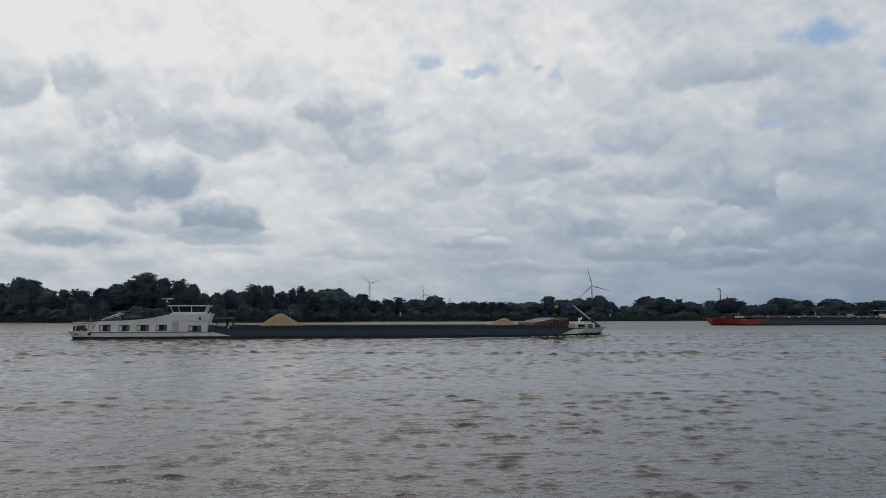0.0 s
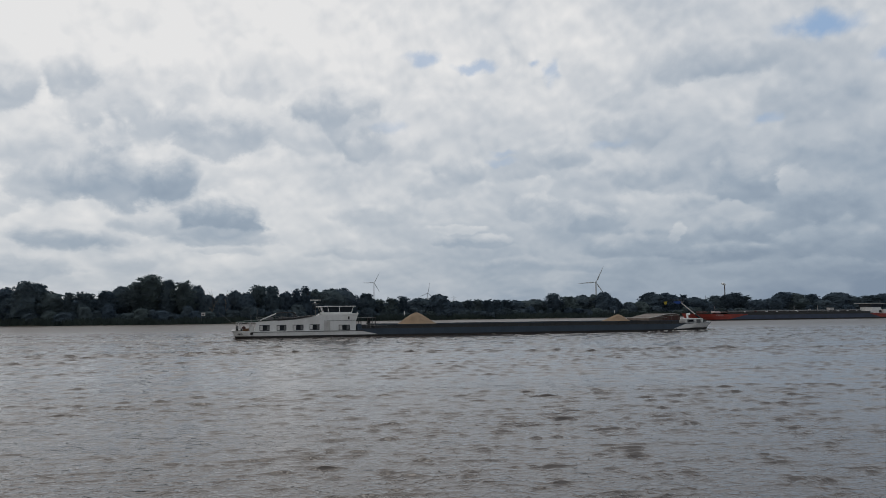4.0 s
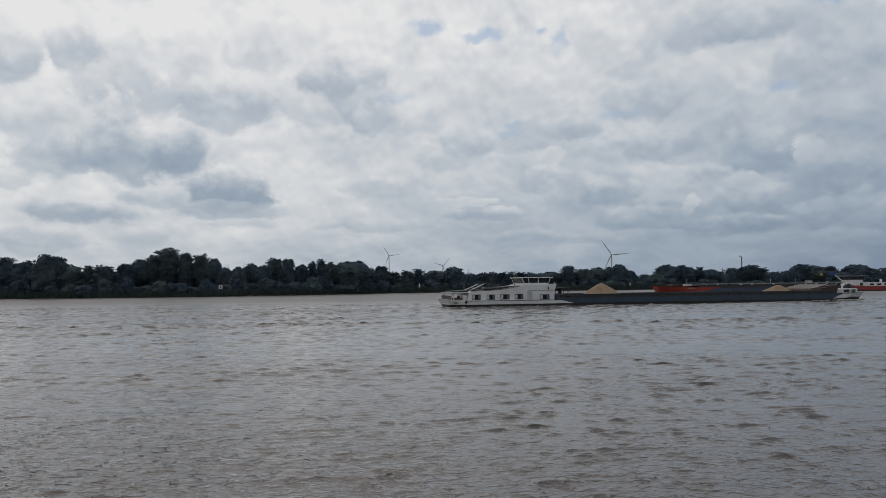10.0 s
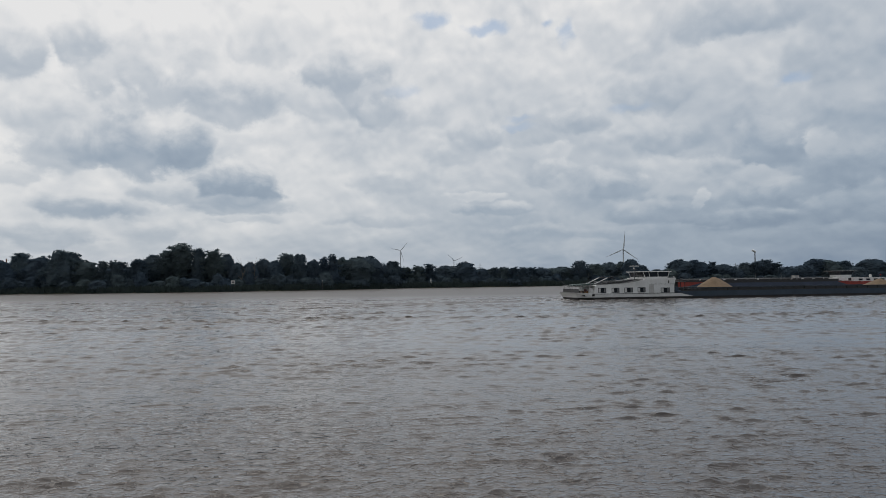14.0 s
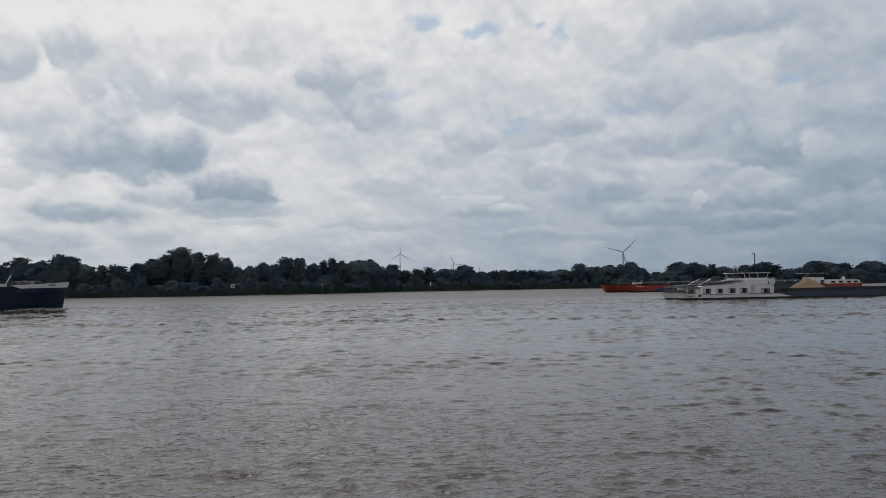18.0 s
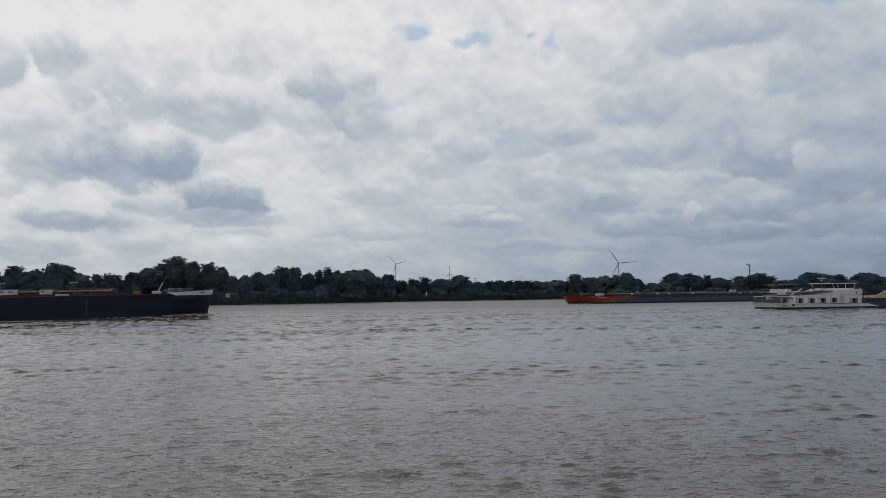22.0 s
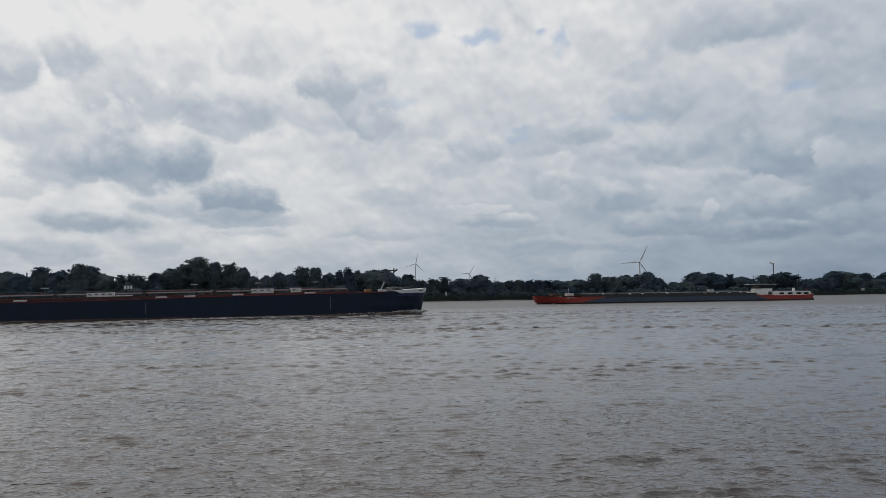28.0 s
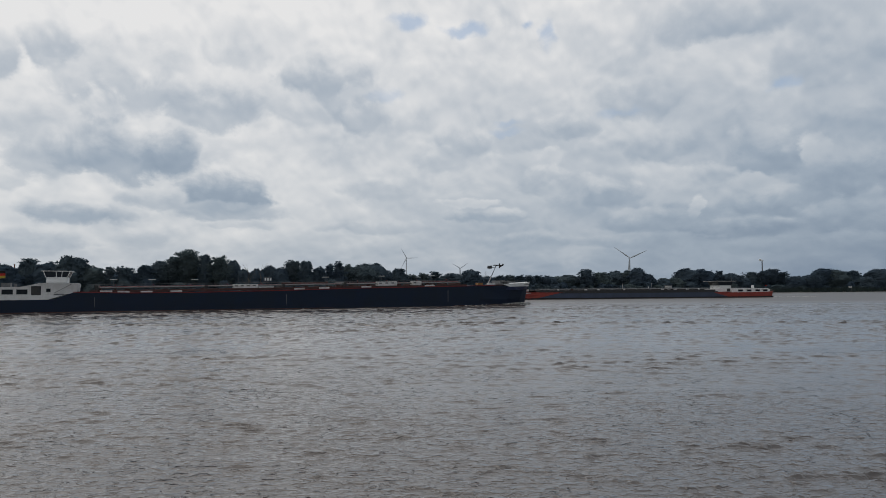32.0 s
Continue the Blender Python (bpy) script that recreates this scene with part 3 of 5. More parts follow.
def wake_ridge(parent, pts, height, width, seed, name="wake_wave"):
    """A long low wave that runs along with the vessel: a rounded, uneven ridge of water."""
    P, F = [], []
    n, rows = 7, []
    steps = 60 * (len(pts) - 1)
    for i in range(steps + 1):
        f = i / steps * (len(pts) - 1)
        k = min(int(f), len(pts) - 2)
        x0, y0 = pts[k]
        x1, y1 = pts[k + 1]
        x, y = x0 + (x1 - x0) * (f - k), y0 + (y1 - y0) * (f - k)
        fade = math.sin(math.pi * i / steps) ** 0.6
        h = height * fade * (0.75 + 0.5 * noise.noise((x * 0.25, seed, 0)))
        for j in range(n):
            u = j / (n - 1) * 2 - 1
            P.append((x, y + u * width * 0.5 + 0.4 * noise.noise((x * 0.2, seed + 5, 0)), h * math.cos(u * math.pi / 2) ** 1.5 - 0.03))
    for i in range(steps):
        for j in range(n - 1):
            F.append((i * n + j, i * n + j + 1, (i + 1) * n + j + 1, (i + 1) * n + j))
    me = raw_mesh(name, P, F, water.data.materials[0], True)
    ob = new(name, me)
    ob.parent = parent
    return tagged(ob, "low grey-brown wake wave")


def bars(parent, x0, x1, z0, z1, y, out, mat, count):
    """Lettering too small to read: a row of plain upright bars."""
    w = (x1 - x0) / (count * 1.45)
    ya, yb = sorted((y, y + out * 0.012))
    for i in range(count):
        x = x0 + (x1 - x0) * i / count
        part("letter_bar", boxed(x, x + w, ya, yb, z0, z1), mat, parent)


# ---- the sand barge: white quarters aft, slate blue hold, white bow ----
def sand_barge():
    b = thing("sand_barge", "long motor barge with slate-blue hull, white quarters and heaped sand", "barge")
    # keel block and painted topsides
    part("bottom", lofted([(0.9, 0.4, 3.6, 4.4, -1.2, 0.5), (3.5, 3.2, 5.6, 5.68, -1.2, 0.5), (100, 100.5, 5.66, 5.68, -1.2, 0.5), (104.4, 105.2, 4.7, 5.4, -1.2, 0.72), (107.2, 108.0, 2.6, 3.2, -1.2, 0.75), (109.0, 109.3, 0.5, 0.8, -1.2, 0.78)]), BLACK, b, "black-painted bottom at the waterline")
    part("stern_hull", lofted([(0.3, 0.0, 4.3, 4.6, 0.45, 1.6), (1.4, 1.1, 5.3, 5.5, 0.45, 1.52), (3.4, 3.3, 5.7, 5.72, 0.45, 1.4), (22, 22, 5.72, 5.72, 0.45, 1.22), (30.2, 26.6, 5.72, 5.72, 0.45, 1.22), (31.0, 30.9, 5.72, 5.72, 0.45, 0.5)]), WHITE, b, "white stern bulwark")
    part("stern_rub_rail", boxed(3.2, 27.4, -5.76, 5.76, 1.18, 1.28), DARK, b)
    part("hold_side", lofted([(26, 26, 5.69, 5.69, 0.44, 1.72), (100.4, 103.6, 5.69, 5.69, 0.44, 1.72)]), GREYBLUE, b, "slate-blue hold side with scuffs")
    part("gunwale", boxed(27, 104, -5.74, -5.5, 1.64, 1.76), DARK, b)
    part("gunwale", boxed(27, 104, 5.5, 5.74, 1.64, 1.76), DARK, b)
    for s in (-1, 1):
        ya, yb = sorted((s * 4.75, s * 4.95))
        part("coaming", boxed(30.5, 101.5, ya, yb, 1.72, 2.36), DARK, b, "dark hold coaming")
        ya, yb = sorted((s * 4.7, s * 5.03))
        part("coaming_rail", boxed(30.4, 101.6, ya, yb, 2.33, 2.43), GREYBLUE, b)
        for i in range(24):
            x = 32 + i * 2.95
            ya, yb = sorted((s * 4.95, s * 5.12))
            part("coaming_rib", boxed(x, x + 0.12, ya, yb, 1.72, 2.33), DARK, b)
    part("coaming_end", boxed(30.3, 30.5, -4.95, 4.95, 1.72, 2.36), DARK, b)
    part("coaming_end", boxed(101.5, 101.7, -4.95, 4.95, 1.72, 2.36), DARK, b)
    part("hold_floor", boxed(30.5, 101.5, -4.75, 4.75, 1.73, 1.8), SAND, b, "level sand in the hold")
    # bow
    part("bow_hull", lofted([(99.8, 103.0, 5.71, 5.72, 0.46, 1.74), (103.4, 105.2, 5.55, 5.62, 0.6, 1.74), (106.6, 107.4, 4.4, 4.6, 0.66, 1.76), (108.5, 109.2, 2.4, 2.7, 0.7, 1.86), (109.2, 109.8, 0.7, 1.0, 0.72, 1.95)]), WHITE, b, "white flared bow")
    part("bow_rub_rail", lofted([(103.0, 103.0, 5.72, 5.72, 1.66, 1.78), (105.2, 105.2, 5.62, 5.62, 1.66, 1.78), (107.4, 107.4, 4.64, 4.64, 1.68, 1.8), (109.2, 109.2, 2.73, 2.73, 1.78, 1.9), (110.05, 110.05, 1.02, 1.02, 1.87, 1.99)]), GREY, b)
    house = part("forward_house", boxed(103.3, 106.8, -4.2, 4.2, 1.7, 2.8, bevel=0.06), WHITE, b, "white forward deckhouse")
    window(house, 103.8, 104.9, 1.95, 2.5, -4.2, -1)
    part("house_doorway", boxed(105.5, 106.3, -4.24, -4.19, 1.75, 2.6), GREY, house)
    part("winch", boxed(107.2, 108.2, -2.0, 2.0, 1.7, 2.5, bevel=0.1), DARK, b)
    part("winch_drum", rodded((107.7, -2.3, 2.3), (107.7, 2.3, 2.3), 0.38, seg=14), DARK, b)
    part("vent", rodded((104.6, -2.5, 2.8), (104.6, -2.5, 3.7), 0.17, seg=10), WHITE, b)
    part("vent_hood", rodded((104.45, -2.5, 3.7), (105.05, -2.5, 3.8), 0.24, seg=10), WHITE, b)
    mast = part("folding_mast", rodded((109.3, 0, 1.8), (104.4, 0, 6.7), 0.13, 0.09), WHITE2, b, "pale bow mast folded backwards")
    part("mast_foot", rodded((109.45, 0, 1.7), (107.4, 0, 3.7), 0.26, 0.2), DARK, mast)
    part("mast_yard", rodded((104.5, -1.6, 6.6), (104.5, 1.6, 6.6), 0.06), GREY, mast)
    part("masthead_post", rodded((104.4, 0, 6.6), (104.2, 0, 7.15), 0.05, seg=6), GREY, mast)
    part("masthead_bar", boxed(102.6, 105.4, -0.08, 0.08, 7.1, 7.18), GREY, mast)
    part("blue_pennant", slab(bmesh.new(), [(102.4, 6.75), (103.8, 6.8), (103.9, 6.3), (103.2, 6.1), (102.6, 6.4)], -1.55, -1.51), BLUE, b, "blue pennant")
    part("yellow_pennant", slab(bmesh.new(), [(100.2, 6.7), (101.0, 6.75), (101.05, 6.15), (100.5, 5.95), (100.3, 6.3)], -1.3, -1.26), YELLOW, b, "yellow pennant")
    part("pennant_halyard", rodded((104.3, -1.3, 6.95), (100.2, -1.28, 6.7), 0.015, seg=4), DARK, b)
    rail(b, [(103.5, -5.2, 1.74), (106.3, -4.4, 1.74), (108.4, -2.2, 1.8)], 0.75, 1.5)
    # quarters aft: a swept roof that climbs to the wheelhouse
    q = part("accommodation", slab(bmesh.new(), [(3.6, 1.2), (25.4, 1.2), (25.4, 3.05), (25.9, 4.35), (26.0, 4.6), (18.6, 4.6), (17.0, 4.35), (15.0, 3.95), (12.5, 3.62), (9.0, 3.42), (4.4, 3.3), (4.0, 3.0)], -5.1, 5.1), WHITE, b, "white living quarters with a swept roof")
    part("roof_edge", slab(bmesh.new(), [(4.4, 3.31), (9.0, 3.43), (12.5, 3.63), (15.0, 3.96), (17.0, 4.36), (17.0, 4.42), (15.0, 4.02), (12.5, 3.69), (9.0, 3.49), (4.4, 3.37)], -5.15, 5.15), DARK, q)
    for x0, x1, z0, z1 in ((4.6, 6.7, 1.5, 2.55), (8.4, 10.5, 1.5, 2.5), (12.1, 14.2, 1.52, 2.52), (15.6, 17.7, 1.55, 2.55), (22.2, 24.2, 1.4, 2.4)):
        w = window(q, x0, x1, z0, z1, -5.1, -1)
        part("curtain", boxed(x0 + 0.06, x0 + 0.62, -5.122, -5.118, z0 + 0.06, z1 - 0.06), WHITE2, w, "pale curtain")
        part("curtain", boxed(x1 - 0.55, x1 - 0.06, -5.122, -5.118, z0 + 0.06, z1 - 0.06), GREY, w)
        window(q, x0, x1, z0, z1, 5.1, 1)
    part("side_door", boxed(18.8, 20.2, -5.15, -5.05, 1.25, 3.25, bevel=0.03), WHITE2, q, "white side door")
    part("door_trim", boxed(18.9, 25.6, -5.14, -5.06, 3.28, 3.34), GREY, q)
    part("anchor_badge", boxed(23.9, 24.2, -5.13, -5.06, 3.5, 4.1), DARK, q)
    part("wheelhouse_sill", boxed(18.2, 26.2, -4.6, 4.6, 4.6, 4.72), WHITE, q)
    wh = part("wheelhouse", slab(bmesh.new(), [(18.7, 4.7), (24.6, 4.7), (24.9, 5.0), (18.5, 5.0)], -3.6, 3.6), WHITE, b, "white wheelhouse with dark glazing")
    part("wheelhouse_glass", slab(bmesh.new(), [(18.9, 5.0), (24.75, 5.0), (25.1, 6.1), (18.5, 6.1)], -3.5, 3.5), GLASS, wh, "dark wheelhouse panes")
    part("wheelhouse_roof", boxed(17.6, 25.6, -3.9, 3.9, 6.1, 6.26, bevel=0.05), WHITE, wh)
    for x, l in ((18.6, -0.5), (20.0, -0.25), (22.4, 0.0), (24.75, 0.35)):
        for y in (-3.56, 3.56):
            part("mullion", rodded((x, y, 5.0), (x + l, y, 6.12), 0.07, seg=6), WHITE, wh)
    part("sign_lamp", rodded((25.9, -4.4, 4.72), (25.9, -4.4, 5.05), 0.13, seg=8), WHITE, wh)
    m = part("radar_mast", rodded((17.2, -1.0, 4.3), (17.0, -1.0, 7.4), 0.11, 0.06), GREY, b, "grey radar mast")
    part("radar_scanner", boxed(15.9, 18.3, -1.2, -0.8, 7.45, 7.62), WHITE, m)
    part("mast_yard", boxed(16.3, 17.9, -1.05, -0.95, 6.75, 6.85), GREY, m)
    part("mast_lamp", rodded((17.0, -1.0, 6.9), (17.0, -1.0, 7.2), 0.17, seg=8), WHITE, m)
    part("mast_stay", rodded((17.0, -1.0, 7.3), (18.3, -1.0, 4.8), 0.05, seg=5), GREY, m)
    # roof and aft deck
    t = part("tarpaulin", slab(bmesh.new(), [(12.2, 3.64), (17.0, 4.2), (17.0, 4.45), (14.0, 4.25), (11.2, 4.0), (10.6, 3.6)], -2.6, 2.2), DARK, b, "dark folded cover on the roof")
    frame_pts = [(4.6, 3.5), (6.5, 4.2), (8.2, 4.85), (9.6, 5.05), (12.2, 5.0), (12.7, 4.6), (13.0, 3.7)]
    for y in (-3.2, 1.5):
        for (x0, z0), (x1, z1) in zip(frame_pts, frame_pts[1:]):
            part("awning_hoop", rodded((x0, y, z0), (x1, y, z1), 0.13 if x0 < 9 else 0.09, seg=6), WHITE if x0 < 8 else DARK, b)
    for x, z in ((8.2, 4.85), (9.6, 5.05), (10.8, 5.03), (12.2, 5.0)):
        part("awning_strut", rodded((x, -3.2, z), (x - 0.3, -3.2, 3.45), 0.05, seg=5), GREY, b)
        part("awning_bow", rodded((x, -3.2, z), (x, 1.5, z), 0.05, seg=5), GREY, b)
    part("aft_windbreak", boxed(0.55, 0.62, -4.6, 4.6, 1.55, 2.4), DARK, b)
    part("aft_locker", boxed(2.9, 3.6, -4.9, -3.2, 1.4, 2.5, bevel=0.05), WHITE2, b)
    part("life_ring", rodded((1.9, -4.95, 2.1), (1.9, -4.85, 2.1), 0.32, seg=14), RUST, b)
    part("davit", rodded((3.2, -4.6, 3.1), (3.0, -4.6, 4.6), 0.08, 0.05, seg=6), GREY, b)
    part("roof_seat_cover", boxed(9.0, 12.6, -3.0, 1.2, 3.5, 4.1, bevel=0.15), DARK, b)
    part("roof_bench", boxed(6.2, 7.6, -1.2, 0.4, 3.4, 4.1, bevel=0.08), GREY, b)
    part("roof_box", boxed(8.6, 10.4, -2.6, -1.2, 3.45, 3.95, bevel=0.08), DARK, b)
    rail(b, [(4.2, -4.9, 3.3), (13.0, -4.9, 3.65)], 0.75, 1.6)
    part("tender_cover", lofted([(0.6, 0.6, 1.2, 1.6, 2.9, 3.3), (2.0, 2.0, 2.6, 3.0, 2.85, 3.45), (5.2, 5.6, 2.6, 3.0, 3.32, 3.6), (6.6, 6.8, 0.8, 1.0, 3.4, 3.6)]), TEAL, b, "dark green covered tender on the aft roof")
    part("aft_awning", boxed(0.5, 4.6, -4.9, 4.9, 3.0, 3.1, bevel=0.03), WHITE2, b, "thin pale awning over the aft deck")
    for x in (1.0, 2.8, 4.3):
        for y in (-4.8, 4.8):
            part("awning_post", rodded((x, y, 1.3), (x, y, 3.05), 0.07, seg=6), WHITE2, b)
    part("awning_brace", rodded((3.4, -4.85, 1.4), (4.3, -4.85, 3.0), 0.06, seg=6), WHITE, b)
    part("deck_bench", boxed(1.7, 3.0, -3.8, -2.2, 1.35, 1.95, bevel=0.05), WOODEN, b)
    part("bollard", rodded((0.9, -4.3, 1.5), (0.9, -4.3, 2.0), 0.14, seg=10), DARK, b)
    part("bollard", rodded((1.5, -4.6, 1.5), (1.5, -4.6, 2.0), 0.14, seg=10), DARK, b)
    part("stern_anchor", boxed(3.0, 3.5, -5.95, -5.6, 0.75, 1.2, bevel=0.1), BLACK, b, "black stern anchor in its pocket")
    part("ensign_staff", rodded((0.6, 0, 2.4), (-2.6, 0, 5.1), 0.035, seg=5), GREY, b)
    part("aerial", rodded((3.9, -1, 3.3), (4.2, -1, 5.9), 0.03, seg=5), GREY, b)
    bars(b, 0.9, 2.6, 0.75, 1.05, -5.46, -1, DARK, 7)
    # gear between quarters and hold
    part("engine_hatch", boxed(26.0, 29.4, -3.8, 3.8, 1.25, 2.35, bevel=0.06), DARK, b)
    part("deck_crate", boxed(25.8, 26.9, -5.0, -3.4, 1.25, 2.6, bevel=0.05), GREYBLUE, b)
    part("gantry_top", boxed(26.6, 31.2, -2.4, 2.4, 3.75, 3.87), GREY, b)
    for x in (27.2, 29.6, 31.0):
        for y in (-2.3, 2.3):
            part("gantry_leg", rodded((x, y, 1.7), (x, y, 3.8), 0.09, seg=6), DARK, b)
    part("hoist", boxed(29.3, 30.0, -0.6, 0.6, 2.3, 3.7, bevel=0.08), DARK, b)
    rail(b, [(28.0, -5.6, 1.74), (33.0, -5.6, 1.74)], 0.9, 1.2)
    foam_strip(b, [(110.2, -0.4, 0), (108.9, -2.6, 0), (106, -5.2, 0), (101, -6.6, 0), (93, -7.4, -0.05)], lumps=90, size=0.26, seed=3)
    foam_strip(b, [(-0.4, -4.0, 0), (-5, -4.6, 0), (-16, -5.6, 0), (-34, -8, 0)], "stern_wash", lumps=70, size=0.22, seed=4, lift=0.03)
    wake_ridge(b, [(4, -7.0), (-30, -10.5), (-90, -19)], 0.30, 1.6, 2)
    wake_ridge(b, [(2, -10.0), (-30, -15), (-80, -25)], 0.22, 1.5, 5)
    wake_ridge(b, [(107, -6.5), (80, -12), (40, -22)], 0.22, 1.4, 9)
    wake_ridge(b, [(-2, 2.0), (-40, 3), (-100, 4)], 0.2, 2.0, 12)
    return b


def hatch_covers():
    """Stacked hatch covers at the fore end of the hold."""
    h = thing("hatch_cover_stack", "stack of weathered aluminium hatch covers on the hold coaming", "hatch covers")
    for i, (x0, x1, z, rise) in enumerate(((94.2, 98.6, 2.43, 0.55), (95.8, 100.2, 2.6, 0.8), (97.2, 101.8, 2.85, 0.85))):
        n = 8
        top = [(x0 + (x1 - x0) * k / n, z + 0.25 + rise * math.sin(math.pi * min(1, 0.15 + 0.62 * k / n))) for k in range(n + 1)]
        part("hatch_cover", slab(bmesh.new(), [(x0, z), (x1, z)] + top[::-1], -5.0, 5.0), ALU, h, "dull aluminium cover with a curved top")
        part("cover_edge", slab(bmesh.new(), [(a, c) for a, c in top] + [(a, c + 0.07) for a, c in top[::-1]], -5.06, -4.9), WHITE2, h)
    part("cover_end", boxed(97.6, 101.9, -5.02, 5.02, 2.43, 3.4), RUST, h, "rust-brown lower covers")
    for k in range(5):
        part("cover_rib", boxed(98.0 + k * 0.85, 98.1 + k * 0.85, -5.08, -5.02, 2.45, 3.35), ALU, h)
    return h


# ---- the navy tanker ----
def navy_tanker():
    b = thing("navy_tanker", "long navy river tanker with white bow and red deck edge", "tanker")
    L = 135
    part("hull", lofted([(-135, -135.4, 4.0, 4.4, -1, 2.85), (-132.5, -133, 5.4, 5.5, -1, 2.85), (-130, -130, 5.7, 5.7, -1, 2.8), (-114.5, -114.5, 5.7, 5.7, -1, 2.85), (-111, -111, 5.7, 5.7, -1, 4.25), *((x, x, 5.7, 5.7, -1, 4.27) for x in (-100, -85, -66)), *((x, x, 5.7, 5.7, -1, 4.33) for x in (-50, -25)), (-18, -17, 5.65, 5.7, -1, 4.5), (-10, -7.5, 4.6, 5.4, -1, 4.35), (-5, -3.2, 2.4, 4.2, -1, 4.4), (-2.2, -1.2, 0.8, 2.4, -1, 4.5), (-1.3, -0.4, 0.1, 1.0, -1, 4.55)]), NAVY, b, "dark navy hull side")
    part("bottom_band", lofted([(-134.9, -134.9, 4.04, 4.08, -0.9, 0.12), (-130, -130, 5.72, 5.72, -0.9, 0.16), (-18, -18, 5.68, 5.69, -0.9, 0.16), (-10, -9.6, 4.64, 4.74, -0.9, 0.12)]), RUST, b, "dull red bottom paint at the waterline")
    for s in (-1, 1):
        ya, yb = sorted((s * 5.45, s * 5.76))
        for x0, x1 in ((-111, -100), (-100, -85), (-85, -66), (-66, -50), (-50, -25), (-25, -13)):
            part("deck_edge", boxed(x0, x1, ya, yb, 4.28, 4.44), REDLEAD, b, "red deck edge")
    part("bow_bulwark", lofted([(-8.2, -10.2, 5.55, 5.6, 4.1, 4.75), (-7.0, -6.8, 5.46, 5.5, 4.15, 5.0), (-3.1, -2.7, 4.5, 4.55, 4.25, 5.3), (-1.0, -0.7, 2.75, 2.8, 4.35, 5.5), (-0.2, 0.1, 1.25, 1.3, 4.4, 5.6)]), WHITE, b, "white bow bulwark")
    part("bow_band", lofted([(-9.4, -8.6, 5.52, 5.56, 3.3, 4.14), (-6.3, -6.6, 5.3, 5.46, 3.3, 4.18), (-3.7, -3.0, 4.1, 4.5, 3.3, 4.3), (-1.7, -1.1, 2.35, 2.72, 3.3, 4.38), (-0.7, -0.35, 1.05, 1.22, 3.3, 4.42)]), NAVY2, b, "deep blue band below the white bow")
    bars(b, -4.4, -1.9, 4.75, 5.05, -4.62, -1, DARK, 5)
    part("trunk_deck", boxed(-108, -20, -4.6, 4.6, 4.25, 4.75), RUST, b, "red-brown trunk deck")
    # load lines on the side
    for x in (-25.3, -66.3, -106.9):
        part("draught_mark", boxed(x - 0.06, x + 0.06, -5.73, -5.69, 1.1, 3.4), GREY, b, "pale upright draught mark")
    # pipes and gear on deck
    for y, z, r, m in ((-3.4, 5.25, 0.14, GREY), (-2.6, 5.3, 0.18, GREY), (-1.4, 5.5, 0.12, REDLEAD), (0.6, 5.3, 0.18, GREY), (2.2, 5.25, 0.14, GREY)):
        part("deck_pipe", rodded((-107, y, z), (-21, y, z), r, seg=8), m, b)
    for i in range(29):
        x = -106 + i * 3
        part("pipe_support", boxed(x, x + 0.16, -3.6, 2.5, 4.75, 5.12), RUST, b)
    part("walkway_rail", rodded((-108, -3.9, 6.0), (-22, -3.9, 5.9), 0.05, seg=6), GREY, b)
    part("walkway_rail", rodded((-108, -3.9, 5.6), (-22, -3.9, 5.5), 0.04, seg=6), GREY, b)
    for i in range(34):
        x = -107.5 + i * 2.55
        part("rail_post", rodded((x, -3.9, 4.75), (x, -3.9, 6.0), 0.035, seg=5), GREY, b)
    for i in range(11):
        x = -103 + i * 7.9
        v = part("tank_valve", rodded((x, -1.9 + (i % 3) * 0.5, 4.75), (x, -1.9 + (i % 3) * 0.5, 5.9), 0.16, seg=8), DARK, b)
        part("valve_wheel", rodded((x - 0.05, -1.9 + (i % 3) * 0.5, 5.95), (x + 0.05, -1.9 + (i % 3) * 0.5, 6.0), 0.3, seg=10), REDLEAD, v)
        part("tank_hatch", rodded((x + 2.4, -3.0, 4.75), (x + 2.4, -3.0, 5.3), 0.55, seg=14), RUST, b)
    for x0, x1, z0, z1 in ((-38.2, -43.2, 4.75, 5.85), (-31.6, -34.0, 4.75, 5.8), (-72.6, -78.2, 4.75, 6.0), (-69.0, -72.4, 4.75, 5.35)):
        c = part("deck_locker", boxed(x1, x0, -4.4, -2.2, z0, z1, bevel=0.06), WHITE2, b, "white deck locker")
        n = max(1, int((x0 - x1) / 1.3))
        for k in range(n):
            x = x1 + 0.25 + k * (x0 - x1 - 0.2) / n
            part("locker_vent", boxed(x, x + 0.7, -4.43, -4.39, z1 - 0.5, z1 - 0.22), GREY, c)
    for x in (-29.6, -46.4, -57, -63.0, -90.5, -96.6, -101.2, -104.6):
        part("white_tray", boxed(x - 1.3, x + 1.1, -5.3, -4.75, 4.45, 4.8, bevel=0.04), WHITE2, b)
    for x in (-28, -41.5, -56, -86.5, -95.6, -103.4):
        m = part("lamp_mast", rodded((x, -2.0, 4.75), (x, -2.0, 7.2), 0.05, seg=6), GREY, b)
        part("lamp_head", boxed(x - 0.75, x + 0.75, -2.2, -1.8, 7.2, 7.34), WHITE, m)
    m = part("sign_frame", rodded((-70.0, -2.0, 4.75), (-70.0, -2.0, 6.7), 0.08, seg=6), GREY, b)
    part("sign_board", boxed(-71.0, -69.1, -2.08, -2.02, 6.6, 7.6), GREY, m, "grey three-panel cone frame")
    for k in range(3):
        part("cone", boxed(-70.8 + k * 0.62, -70.45 + k * 0.62, -2.14, -2.08, 6.75, 7.4), WHITE, m)
